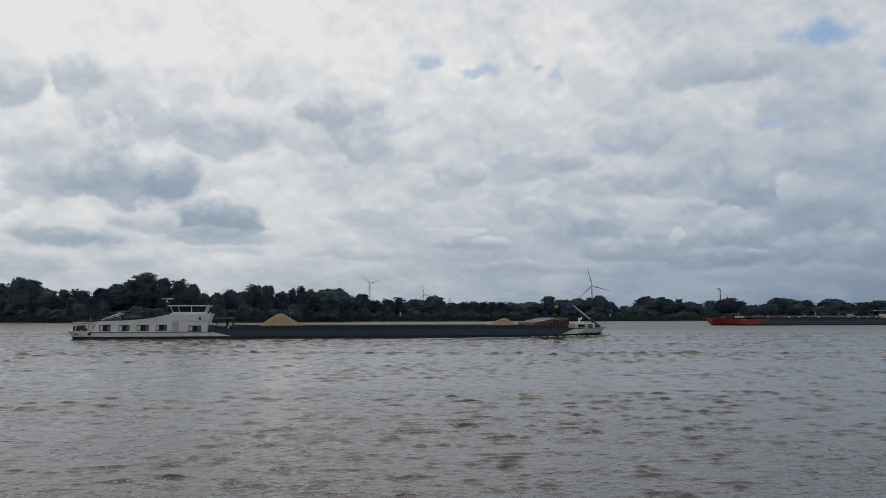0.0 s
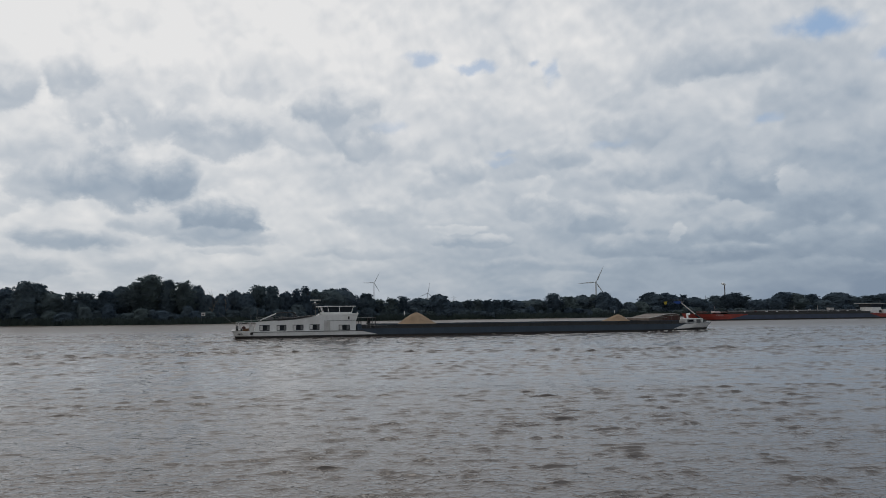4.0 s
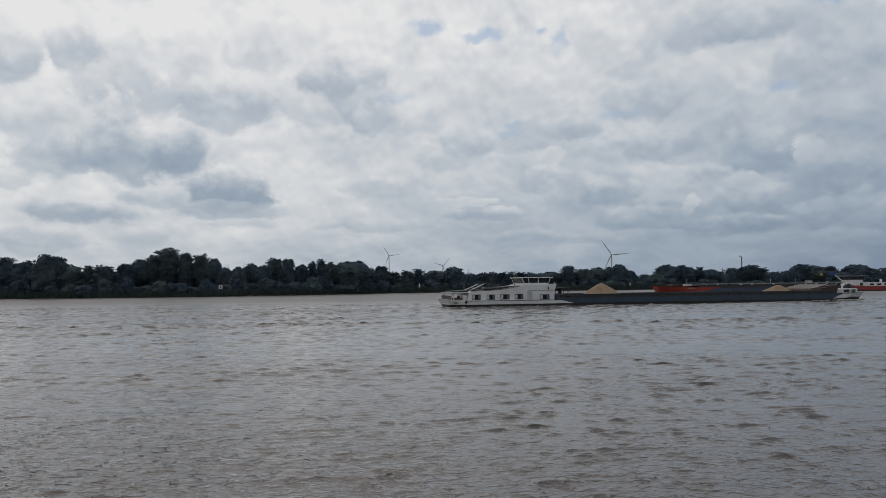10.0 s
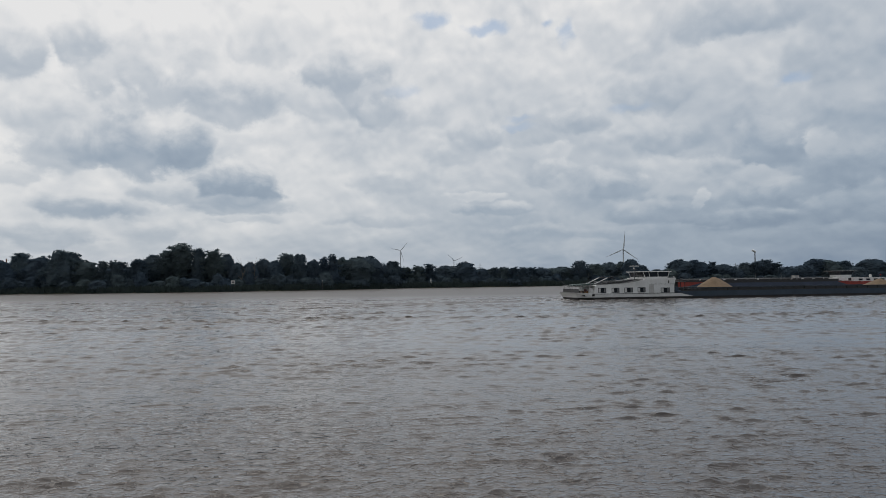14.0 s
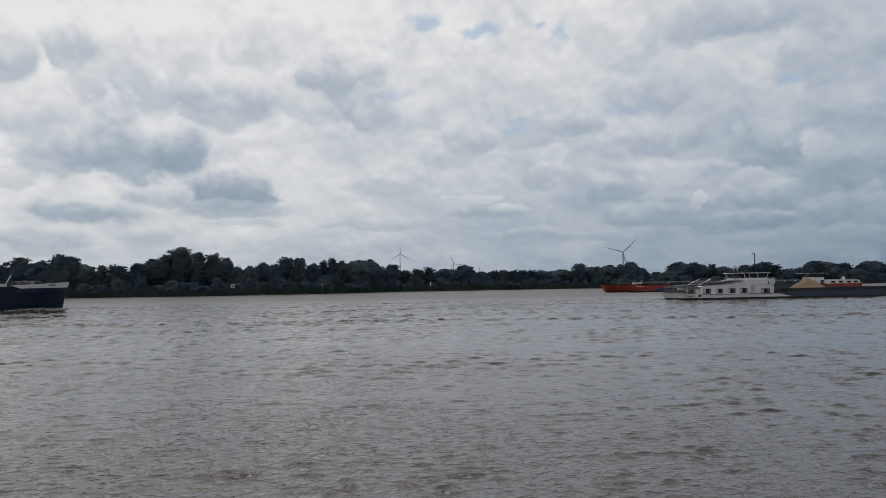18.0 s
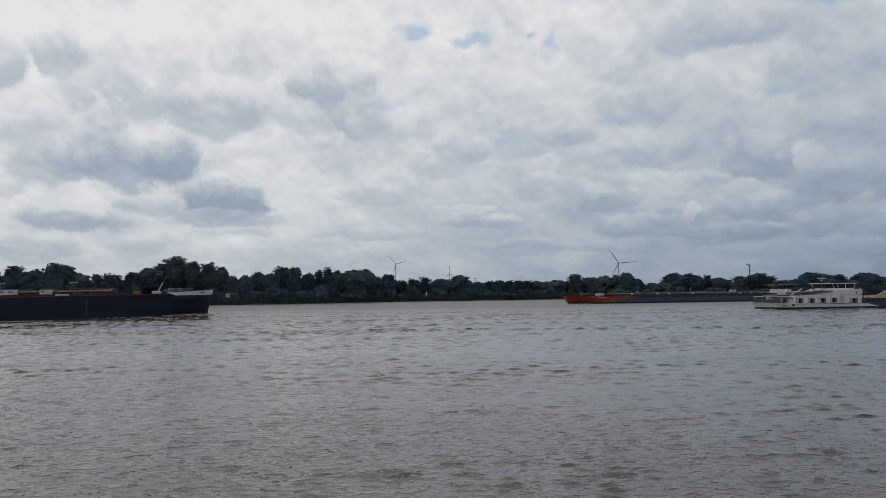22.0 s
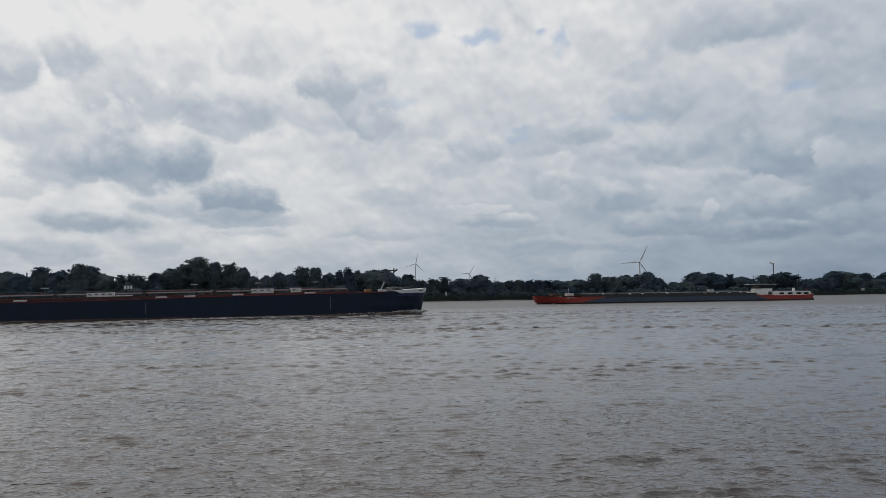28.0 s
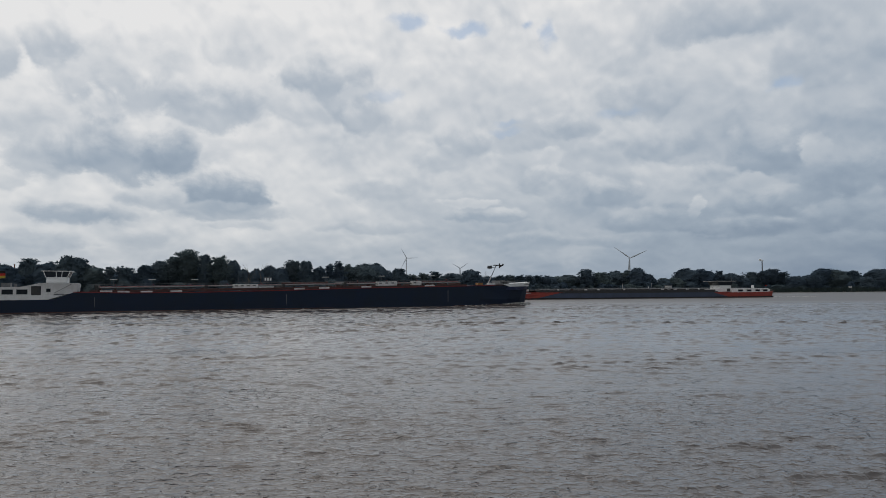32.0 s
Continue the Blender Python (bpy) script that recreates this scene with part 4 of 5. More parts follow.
    for x in (-84.5, -107.0, -67.0, -52):
        part("crossover", boxed(x, x + 0.7, -4.3, 4.3, 4.75, 5.9, bevel=0.08), DARK, b)
    for x in (-74.6, -76.6):
        part("stanchion", rodded((x, 0, 4.75), (x, 0, 7.6), 0.04, seg=5), GREY, b)
    part("hose_crane_post", rodded((-66, 1, 4.75), (-66, 1, 6.2), 0.3, seg=10), RUST, b)
    part("hose_crane_jib", rodded((-66, 1, 6.1), (-55, 1, 5.9), 0.16, 0.1, seg=8), RUST, b)
    # forecastle
    part("fore_deck", boxed(-17, -6, -4.8, 4.8, 4.3, 4.5), RUST, b)
    part("anchor_winch", boxed(-9.6, -6.8, -2.6, 2.6, 4.5, 5.75, bevel=0.15), GREY, b)
    part("winch_drum", rodded((-8.2, -3.2, 5.3), (-8.2, 3.2, 5.3), 0.5, seg=14), DARK, b)
    part("fore_locker", boxed(-13.2, -11.4, -3.0, -1.6, 4.5, 5.1, bevel=0.06), WHITE2, b)
    part("fore_box", boxed(-17.0, -15.6, -4.4, -2.8, 4.4, 5.05, bevel=0.08), OCHRE, b, "ochre deck box")
    part("fender", rodded((-10.4, -3.6, 5.5), (-5.0, -3.1, 5.7), 0.09, seg=8), GREY, b)
    rail(b, [(-9.8, -5.0, 4.75), (-4.6, -4.6, 5.0)], 0.75, 1.9)
    k = part("bow_mast", rodded((-12.2, 0, 4.3), (-9.4, 0, 10.0), 0.11, 0.09), DARK, b, "raked bow mast")
    part("mast_foot", rodded((-12.25, 0, 4.3), (-10.9, 0, 7.0), 0.15, 0.13), WHITE2, k, "pale lower mast")
    part("mast_head", boxed(-10.2, -8.0, -0.3, 0.3, 9.9, 10.15, bevel=0.06), DARK, k)
    part("mast_horn", rodded((-8.8, -0.9, 9.5), (-7.7, -0.9, 10.3), 0.16, 0.24), DARK, k)
    part("mast_lantern", rodded((-8.2, 0.4, 9.3), (-8.2, 0.4, 10.6), 0.2, seg=8), DARK, k)
    part("mast_bracket", boxed(-11.4, -9.7, -0.1, 0.1, 9.35, 9.47), DARK, k)
    part("house_flag", slab(bmesh.new(), [(-10.9, 9.9), (-12.3, 9.75), (-12.5, 9.15), (-11.8, 8.85), (-11.1, 9.05)], -0.62, -0.58), GREY, k, "grey and black house flag")
    part("flag_stripe", slab(bmesh.new(), [(-11.2, 9.62), (-12.2, 9.5), (-12.2, 9.3), (-11.2, 9.4)], -0.65, -0.55), BLACKCLOTH, k)
    # quarters
    part("stern_bulwark", lofted([(-135.2, -135.6, 4.4, 4.6, 2.75, 3.8), (-132.7, -133, 5.5, 5.62, 2.72, 3.75), (-130, -130, 5.73, 5.74, 2.7, 3.65), (-115.6, -113.6, 5.73, 5.74, 2.75, 3.65), (-113.2, -112.2, 5.73, 5.74, 3.55, 3.8)]), WHITE, b, "white stern bulwark")
    q = part("accommodation", slab(bmesh.new(), [(-134, 3.2), (-111.0, 3.2), (-110.4, 4.6), (-110.2, 6.15), (-117.6, 6.15), (-119.2, 5.75), (-121, 5.45), (-133.6, 5.4), (-134, 5.1)], -5.0, 5.0), WHITE2, b, "white living quarters")
    for x in (-120.4, -123.0, -125.6, -128.4, -131.2):
        window(q, x - 1.0, x + 0.9, 3.95, 4.85, -5.0, -1)
        window(q, x - 1.0, x + 0.9, 3.95, 4.85, 5.0, 1)
    # no opening is cut: a dark slab stands for the shade inside
    part("doorway", boxed(-118.8, -117.0, -5.04, -4.9, 3.7, 5.6), DARK, q, "dark slab for the shade in an open doorway")
    window(q, -116.0, -115.3, 4.4, 5.0, -5.0, -1, name="port_light")
    part("outer_stair", boxed(-114.6, -111.0, -5.5, -5.05, 3.7, 3.95), GREY, q)
    part("stair_rail", rodded((-114.6, -5.4, 4.1), (-111.4, -5.4, 6.0), 0.05, seg=5), GREY, q)
    part("roof_lip", boxed(-117.6, -110.4, -5.1, 5.1, 6.15, 6.25), WHITE, q)
    w = part("wheelhouse", boxed(-116.3, -112.4, -3.2, 3.2, 6.28, 7.5, bevel=0.05), WHITE, b, "white raised wheelhouse")
    part("wheelhouse_glass", slab(bmesh.new(), [(-116.4, 7.5), (-112.3, 7.5), (-111.8, 8.7), (-116.8, 8.7)], -3.25, 3.25), GLASS, w, "dark wheelhouse panes")
    part("wheelhouse_roof", boxed(-117.2, -111.3, -3.5, 3.5, 8.7, 8.86, bevel=0.05), WHITE, w)
    for x, l in ((-116.4, -0.4), (-114.4, -0.05), (-113.4, 0.1), (-112.3, 0.5)):
        for y in (-3.3, 3.3):
            part("mullion", rodded((x, y, 7.5), (x + l, y, 8.7), 0.07, seg=6), WHITE, w)
    part("roof_light", rodded((-122, -2, 5.45), (-122, -2, 6.1), 0.25, seg=8), GREY, b)
    part("roof_unit", boxed(-124.5, -122.8, -3, -1, 5.45, 6.2, bevel=0.06), GREY, b)
    rail(b, [(-133, -4.8, 5.42), (-121.4, -4.8, 5.45)], 0.8, 2.0)
    f = part("flag_staff", rodded((-125.0, -4, 5.4), (-125.8, -4, 9.0), 0.05, seg=6), GREY, b)
    for i, m in enumerate((BLACKCLOTH, REDCLOTH, YELLOW)):
        pts = [(-125.75, 8.9 - i * 0.5), (-124.7, 8.7 - i * 0.5), (-123.6, 8.75 - i * 0.5)]
        part("flag_band", slab(bmesh.new(), pts + [(x, z - 0.5) for x, z in pts[::-1]], -4.05, -4.02), m, f)
    foam_strip(b, [(-0.6, -0.6, 0), (-2.2, -2.8, 0), (-5, -5.2, 0), (-9, -6.4, 0.05), (-15, -7.0, 0), (-24, -7.6, -0.05)], lumps=190, size=0.26, seed=8, lift=0.15)
    foam_strip(b, [(0.4, -1.6, 0.1), (-2.4, -4.4, 0.25), (-6.5, -6.1, 0.3), (-11, -6.9, 0.05)], "bow_wave_crest", lumps=170, size=0.15, seed=9, lift=0.4)
    foam_strip(b, [(-60, -6.3, 0), (-95, -6.2, 0), (-134, -6.4, 0)], "side_wash", lumps=40, size=0.16, seed=11, lift=0.02)
    wake_ridge(b, [(-2, -3.2), (-9, -7.2), (-24, -9.4)], 0.5, 1.8, 3, "bow_swell")
    wake_ridge(b, [(-10, -9.0), (-45, -15), (-90, -24)], 0.28, 1.7, 4)
    wake_ridge(b, [(-60, -7.2), (-95, -8.5), (-135, -12)], 0.26, 1.6, 6)
    return b


# ---- the orange and slate tanker on the far side ----
def orange_tanker():
    b = thing("orange_tanker", "long slate-grey river tanker with orange-red bow and stern", "tanker")
    part("bottom", lofted([(-2.6, -1.4, 0.5, 0.9, -1, 0.62), (-8, -6.2, 3.5, 4.1, -1, 0.62), (-17, -16, 5.56, 5.62, -1, 0.62), (-122, -122, 5.58, 5.6, -1, 0.62), (-125.8, -126.2, 4.2, 4.4, -1, 0.62)]), BLACK, b, "black bottom")
    part("bow_hull", lofted([(-1.1, 0.0, 0.8, 1.9, 0.5, 3.1), (-5.6, -3.2, 3.8, 4.7, 0.5, 2.95), (-11, -9, 5.3, 5.58, 0.5, 2.8), (-17, -22, 5.69, 5.69, 0.5, 2.65), (-18, -28.5, 5.7, 5.7, 0.5, 2.62)]), ORANGE, b, "orange-red bow")
    part("hull", lofted([(-16, -27, 5.66, 5.66, 0.52, 2.3), (-108, -101, 5.66, 5.66, 0.52, 2.3)]), SLATE, b, "slate-grey tank side")
    part("stern_hull", lofted([(-106.5, -98.6, 5.69, 5.69, 0.5, 2.55), (-108.5, -106, 5.69, 5.7, 0.5, 2.15), (-121, -121, 5.65, 5.7, 0.5, 2.2), (-125.4, -125.6, 4.6, 4.9, 0.5, 2.5), (-126.3, -126.6, 3.2, 3.6, 0.5, 2.6)]), ORANGE, b, "orange-red stern")
    for s in (-1, 1):
        ya, yb = sorted((s * 5.3, s * 5.72))
        part("deck_edge", boxed(-102, -28, ya, yb, 2.25, 2.6), DARK, b)
        ya, yb = sorted((s * 4.9, s * 5.1))
        part("trunk_side", boxed(-101, -18, ya, yb, 2.4, 3.35), DARK, b, "dark trunk side")
    part("trunk_deck", boxed(-101, -18, -4.9, 4.9, 3.2, 3.34), RUST, b)
    for y, z, r, m in ((4.0, 3.7, 0.14, GREY), (3.0, 3.75, 0.15, GREY), (1.2, 3.9, 0.14, GREY), (-1.5, 3.75, 0.16, GREY)):
        part("deck_pipe", rodded((-99, y, z), (-20, y, z), r, seg=8), m, b)
    rng = random.Random(21)
    for i in range(26):
        x = -21 - i * 3.0
        part("pipe_support", boxed(x, x + 0.18, -1.8, 4.3, 3.34, 3.7), DARK, b)
        if i % 2 == 0:
            h = rng.uniform(0.1, 0.55)
            w = rng.uniform(0.5, 1.6)
            part("deck_fitting", boxed(x - w, x, 3.2, 4.4, 3.34, 3.5 + h, bevel=0.06), rng.choice((WHITE2, GREY, GREY, WHITE2, RUST)), b)
    rail(b, [(-100, 4.7, 3.34), (-18, 4.7, 3.34)], 0.95, 4.1, GREY, 0.03, 1)
    c = part("deck_house", boxed(-81.5, -79.4, 0.2, 2.4, 3.34, 5.0, bevel=0.06), WHITE2, b, "small white deck house")
    part("deck_house_roof", boxed(-81.8, -79.1, 0, 2.6, 5.0, 5.1), GREY, c)
    for x in (-14, -58, -72):
        part("lamp_mast", rodded((x, 2, 3.2), (x, 2, 6.0), 0.06, seg=6), WHITE2, b)
    part("fore_winch", boxed(-10, -7.4, -2, 2, 3.1, 4.0, bevel=0.12), RUST, b)
    part("fore_locker", boxed(-15.5, -12.6, 1.2, 3.6, 3.1, 4.0, bevel=0.06), WHITE2, b)
    bars(b, -6.4, -3.6, 2.5, 2.72, 4.62, 1, WHITE, 6)
    bars(b, -15.4, -11.6, 2.2, 2.42, 5.58, 1, WHITE, 8)
    rail(b, [(-3.0, 4.2, 3.2), (-16, 5.3, 3.0)], 0.8, 2.2)
    q = part("accommodation", slab(bmesh.new(), [(-108.6, 2.1), (-124.2, 2.1), (-124.6, 3.3), (-123.6, 3.75), (-113.4, 3.9), (-108.6, 3.95)], -4.9, 4.9), WHITE, b, "white living quarters")
    for x in (-112.0, -115.6, -119.2, -122.4):
        window(q, x - 0.9, x + 0.9, 2.55, 3.2, 4.9, 1)
        window(q, x - 0.9, x + 0.9, 2.55, 3.2, -4.9, -1)
    part("fore_house", boxed(-108.6, -101.6, -4.2, 4.2, 2.4, 3.9, bevel=0.06), WHITE, b, "white lower house")
    part("house_doorway", boxed(-108.2, -106.8, 4.19, 4.24, 2.5, 3.7), DARK, b)
    part("funnel", rodded((-118.4, 3.0, 3.8), (-118.4, 3.0, 4.9), 0.5, seg=12), WHITE, b)
    part("funnel_cap", rodded((-118.4, 3.0, 4.9), (-118.4, 3.0, 5.1), 0.55, 0.3, seg=12), WHITE2, b)
    w = part("wheelhouse", boxed(-109.2, -104.4, -3.2, 3.2, 3.9, 5.0, bevel=0.05), WHITE, b, "white wheelhouse with dark glazing")
    part("wheelhouse_glass", slab(bmesh.new(), [(-109.2, 5.0), (-104.2, 5.0), (-103.4, 6.6), (-110.0, 6.6)], -3.3, 3.3), GLASS, w, "dark wheelhouse panes")
    part("wheelhouse_roof", boxed(-111.2, -101.4, -3.9, 3.9, 6.6, 6.76, bevel=0.05), WHITE2, w)
    for x in (-109.9, -107, -103.2):
        part("mullion", rodded((x, 3.55, 5.1), (x, 3.55, 6.7), 0.07, seg=6), DARK, w)
    part("radar_mast", rodded((-111.5, 0, 3.9), (-111.5, 0, 8.2), 0.1, 0.06, seg=6), GREY, b)
    part("stern_rail", rodded((-120, 5.2, 3.1), (-125.8, 4.4, 3.3), 0.05, seg=5), GREY, b)
    part("ensign_staff", rodded((-125.8, 0, 2.6), (-126.6, 0, 5.2), 0.05, seg=5), GREY, b)
    part("ensign", slab(bmesh.new(), [(-126.5, 5.1), (-125.8, 5.0), (-125.8, 4.6), (-126.4, 4.65)], -0.03, 0.03), REDCLOTH, b)
    foam_strip(b, [(0.8, 0.4, 0), (-3, 3.6, 0), (-8, 6.2, 0)], lumps=40, size=0.22, seed=15, lift=0.05)
    foam_strip(b, [(-126, 3.0, 0), (-132, 3.6, 0), (-146, 5, 0)], "stern_wash", lumps=70, size=0.32, seed=16)
    return b


# ---- trees of the far bank ----
def crown_mesh(name, rng, shape, w, h, mat):
    """A crown: clumps of leaf sprays set round an uneven outline, thick inside and ragged outside."""
    P, F = [], []
    up = Vector((0, 0, 1))
    lo, outline, clumps, sprays, size, core = shape
    ph = rng.uniform(0, 9)

    def reach(f, a):
        return outline(f) * (1.02 + 0.36 * noise.noise((math.cos(a) * 1.3 + ph, math.sin(a) * 1.3, f * 2.6 + ph)))

    # dark inner mass that closes most of the view through
    n1, n2 = 15, 22
    base = len(P)
    for i in range(n1 + 1):
        f = i / n1
        for j in range(n2):
            a = 2 * math.pi * j / n2
            r = reach(f * 0.9, a) * w / 2 * core * (1 if 0 < i < n1 else 0.3) * rng.uniform(0.92, 1.06)
            P.append((r * math.cos(a), r * math.sin(a), h * (lo + (0.93 - lo) * f) + rng.gauss(0, 0.012) * h))
    for i in range(n1):
        for j in range(n2):
            q = (j + 1) % n2
            F.append((base + i * n2 + j, base + i * n2 + q, base + (i + 1) * n2 + q, base + (i + 1) * n2 + j))
    for c in range(clumps):
        f = rng.random() ** 0.85
        a = rng.uniform(0, 2 * math.pi)
        cr = rng.uniform(0.05, 0.13) * w
        cz = cr * rng.uniform(0.55, 0.8)
        k = math.sqrt(rng.uniform(0.25, 1.0))
        rr = max(0.0, reach(f, a) * w / 2 * k - cr * 0.4)
        z = h * lo + f * (h * (1 - lo) - cz * 1.15)
        c0 = Vector((rr * math.cos(a), rr * math.sin(a), max(z, cz * 0.6)))
        for _ in range(sprays):
            d = Vector((rng.gauss(0, 1), rng.gauss(0, 1), rng.gauss(0, 1))).normalized()
            g = rng.uniform(0.3, 1.0) * (1 + 0.25 * abs(rng.gauss(0, 0.6))) * (1.35 if rng.random() < 0.1 else 1.0)
            p = c0 + Vector((d.x * cr * g, d.y * cr * g, d.z * cz * g))
            s = size * rng.uniform(0.5, 1.25)
            u = Vector((rng.gauss(0, 1), rng.gauss(0, 1), rng.gauss(0, 0.7))).normalized()
            v = u.cross((d + up * 0.4 + Vector((rng.gauss(0, 0.6), rng.gauss(0, 0.6), rng.gauss(0, 0.6)))).normalized())
            if v.length < 0.05:
                continue
            v.normalize()
            i = len(P)
            P += [tuple(p - u * s), tuple(p + v * s * 0.75), tuple(p + u * s * 0.9 - v * s * 0.3)]
            F.append((i, i + 1, i + 2))
    return raw_mesh(name, P, F, mat)


def trunk_mesh(rng, height, radius, limbs, mat=None, lean=0.03):
    bm = bmesh.new()
    p, r = Vector((0, 0, -0.4)), radius
    steps = 5
    pts = [p]
    for i in range(steps):
        p = p + Vector((rng.gauss(0, lean) * height / steps, rng.gauss(0, lean) * height / steps, (height + 0.4) / steps))
        pts.append(p)
    for i in range(steps):
        rod(bm, pts[i], pts[i + 1], radius * (1 - 0.16 * i), radius * (1 - 0.16 * (i + 1)), seg=7)
    for _ in range(limbs):
        i = rng.randint(2, steps)
        a = rng.uniform(0, 2 * math.pi)
        l = height * rng.uniform(0.25, 0.5)
        tip = pts[i] + Vector((math.cos(a) * l * 0.6, math.sin(a) * l * 0.6, l * 0.75))
        rod(bm, pts[i], tip, radius * 0.4, radius * 0.12, seg=5)
    return mesh_of("trunk", bm, mat or BARK)


def dome(f):
    return math.sqrt(max(0.0, 1 - ((f - 0.36) / 0.66) ** 2)) if f > 0.36 else 0.84 + 0.16 * f / 0.36


# lowest foliage, outline over the height, clumps, sprays in a clump, spray size, inner mass
SHAPES = {
    "d": (0.03, dome, 190, 44, 0.30, 0.72),
    "t": (0.22, lambda f: 0.30 + 0.70 * math.sin(math.pi * min(1.0, 0.12 + f * 0.85)) ** 0.8, 170, 42, 0.32, 0.5),
    "w": (0.10, lambda f: 0.95 - 0.55 * max(0.0, f - 0.35) ** 1.5 / 0.52, 165, 42, 0.29, 0.6),
    "f": (0.04, lambda f: 1.1 - 0.62 * f ** 1.3, 100, 38, 0.28, 0.4),
    "p": (0.06, lambda f: 1.1 - 0.75 * f ** 1.3, 100, 40, 0.28, 0.5),
    "b": (0.0, lambda f: math.sqrt(max(0.0, 1 - f * f * 0.92)), 85, 42, 0.32, 0.74),
}
TREES = {}


def make_tree(kind, variant):
    """A full-size tree built once for each kind and look, then shared."""
    rng = random.Random(sum(map(ord, kind)) * 31 + variant)
    w, h = {"d": (11, 13), "t": (11, 19), "w": (10, 14), "f": (7, 12), "p": (7, 14), "b": (9, 8)}[kind]
    label = {"d": "dark green broad-crowned tree on the far bank, tinted blue for haze", "t": "tall old poplar with an open crown above the far bank", "w": "grey-green willow on the far bank, tinted blue for haze",
             "f": "slender feathery young willow on the far bank", "p": "pointed dark alder on the far bank", "b": "low dark green bush on the far bank, tinted blue for haze"}[kind]
    t = thing("bush" if kind == "b" else "tree", label, "bush" if kind == "b" else "tree", "trees of the far bank")
    mat = HAZED_WILLOW if kind in "wf" else HAZED_LEAF
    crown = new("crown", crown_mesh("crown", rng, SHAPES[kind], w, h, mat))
    crown.parent = t
    trunk = new("trunk", trunk_mesh(rng, h * 0.62, 0.34 if kind != "t" else 0.45, 6))
    trunk.parent = t
    TREES[kind, variant] = (t, w, h)


# skyline, west to east: direction, height above the horizon and width in degrees, shape
SKYLINE = (
    [(-33.16, 1.89, 1.83, "d"), (-32.41, 1.74, 1.64, "d"), (-31.10, 2.21, 1.92, "w"), (-29.94, 1.99, 1.83, "d"), (-28.73, 2.48, 1.92, "w"), (-27.92, 2.32, 1.37, "w"), (-27.15, 1.72, 1.92, "d"), (-25.98, 1.64, 1.01, "f"), (-25.17, 1.72, 1.19, "f"), (-24.64, 1.56, 0.91, "f"), (-23.61, 1.85, 1.64, "w"), (-22.45, 2.11, 2.01, "d"), (-21.51, 2.45, 1.64, "t"), (-20.64, 3.01, 2.10, "t"), (-19.31, 2.71, 1.28, "w"), (-18.28, 2.59, 1.55, "t"), (-17.37, 2.20, 1.37, "d")],
    [(-16.53, 1.54, 1.19, "b"), (-15.52, 1.58, 1.28, "b"), (-14.58, 1.84, 1.28, "d"), (-13.72, 1.66, 1.28, "d"), (-12.81, 2.28, 1.46, "t"), (-11.76, 2.23, 1.37, "w"), (-10.75, 1.74, 1.19, "d"), (-9.87, 1.96, 1.19, "p"), (-9.20, 2.18, 1.19, "p"), (-8.49, 1.90, 1.46, "d"), (-7.23, 1.94, 2.01, "d"), (-6.33, 1.98, 2.10, "d"), (-4.39, 1.55, 1.55, "w"), (-3.30, 1.08, 1.01, "f"), (-2.39, 1.21, 1.10, "f"), (-1.43, 1.29, 1.28, "f"), (-0.06, 1.14, 2.10, "d"), (1.45, 1.44, 1.74, "d")],
    [(2.85, 0.83, 1.19, "b"), (3.72, 0.96, 1.10, "f"), (4.54, 0.99, 1.01, "f"), (5.35, 0.98, 1.01, "f"), (6.08, 0.93, 1.01, "f"), (6.80, 0.92, 1.10, "f"), (7.74, 0.82, 1.19, "d"), (9.08, 0.93, 2.01, "d"), (10.60, 1.40, 1.19, "t"), (11.73, 1.12, 1.55, "w"), (12.83, 1.23, 1.46, "d"), (13.78, 1.26, 1.19, "d"), (14.47, 1.47, 1.28, "d"), (15.27, 0.97, 1.10, "d"), (16.49, 0.56, 1.01, "b"), (17.32, 0.68, 1.19, "b"), (18.09, 1.36, 2.01, "d"), (19.07, 1.29, 2.10, "d")],
    [(20.44, 1.14, 0.91, "p"), (21.23, 0.95, 1.46, "d"), (22.05, 0.60, 1.19, "b"), (22.69, 1.05, 1.19, "w"), (23.50, 1.08, 1.10, "t"), (24.08, 1.23, 1.19, "t"), (24.72, 1.01, 1.19, "f"), (25.61, 0.70, 1.37, "b"), (26.57, 0.77, 1.37, "d"), (27.45, 1.20, 1.83, "d"), (28.16, 1.10, 1.64, "d"), (29.18, 1.03, 1.37, "w"), (29.93, 0.62, 1.19, "b"), (30.76, 1.12, 1.92, "d"), (31.65, 0.82, 1.37, "d"), (32.70, 0.87, 1.74, "w"), (33.73, 0.96, 1.83, "d"), (34.75, 0.75, 1.83, "d")],
)
used = set()


def plant(kind, variant, x, y, width, height, turn):
    if (kind, variant) not in TREES:
        make_tree(kind, variant)
    t, w, h = TREES[kind, variant]
    m = pose(x, y, max(0.2, ground_height(x, y)) - 0.1, 0, 0, turn)
    size = Vector((width / w, width / w, height / h))
    if (kind, variant) in used:
        return copy_thing(t, m @ Matrix.Diagonal((size.x / t.scale.x, size.y / t.scale.y, size.z / t.scale.z, 1)))
    used.add((kind, variant))
    t.matrix_basis = m @ Matrix.Diagonal((*size, 1))
    return t


def at_direction(deg, setback):
    """The place behind the far waterline in a given direction."""
    a = radians(deg)
    d = 250.0
    while d * math.cos(a) < shore(d * math.sin(a)) + setback:
        d += 1.0
    return d * math.sin(a), d * math.cos(a), d


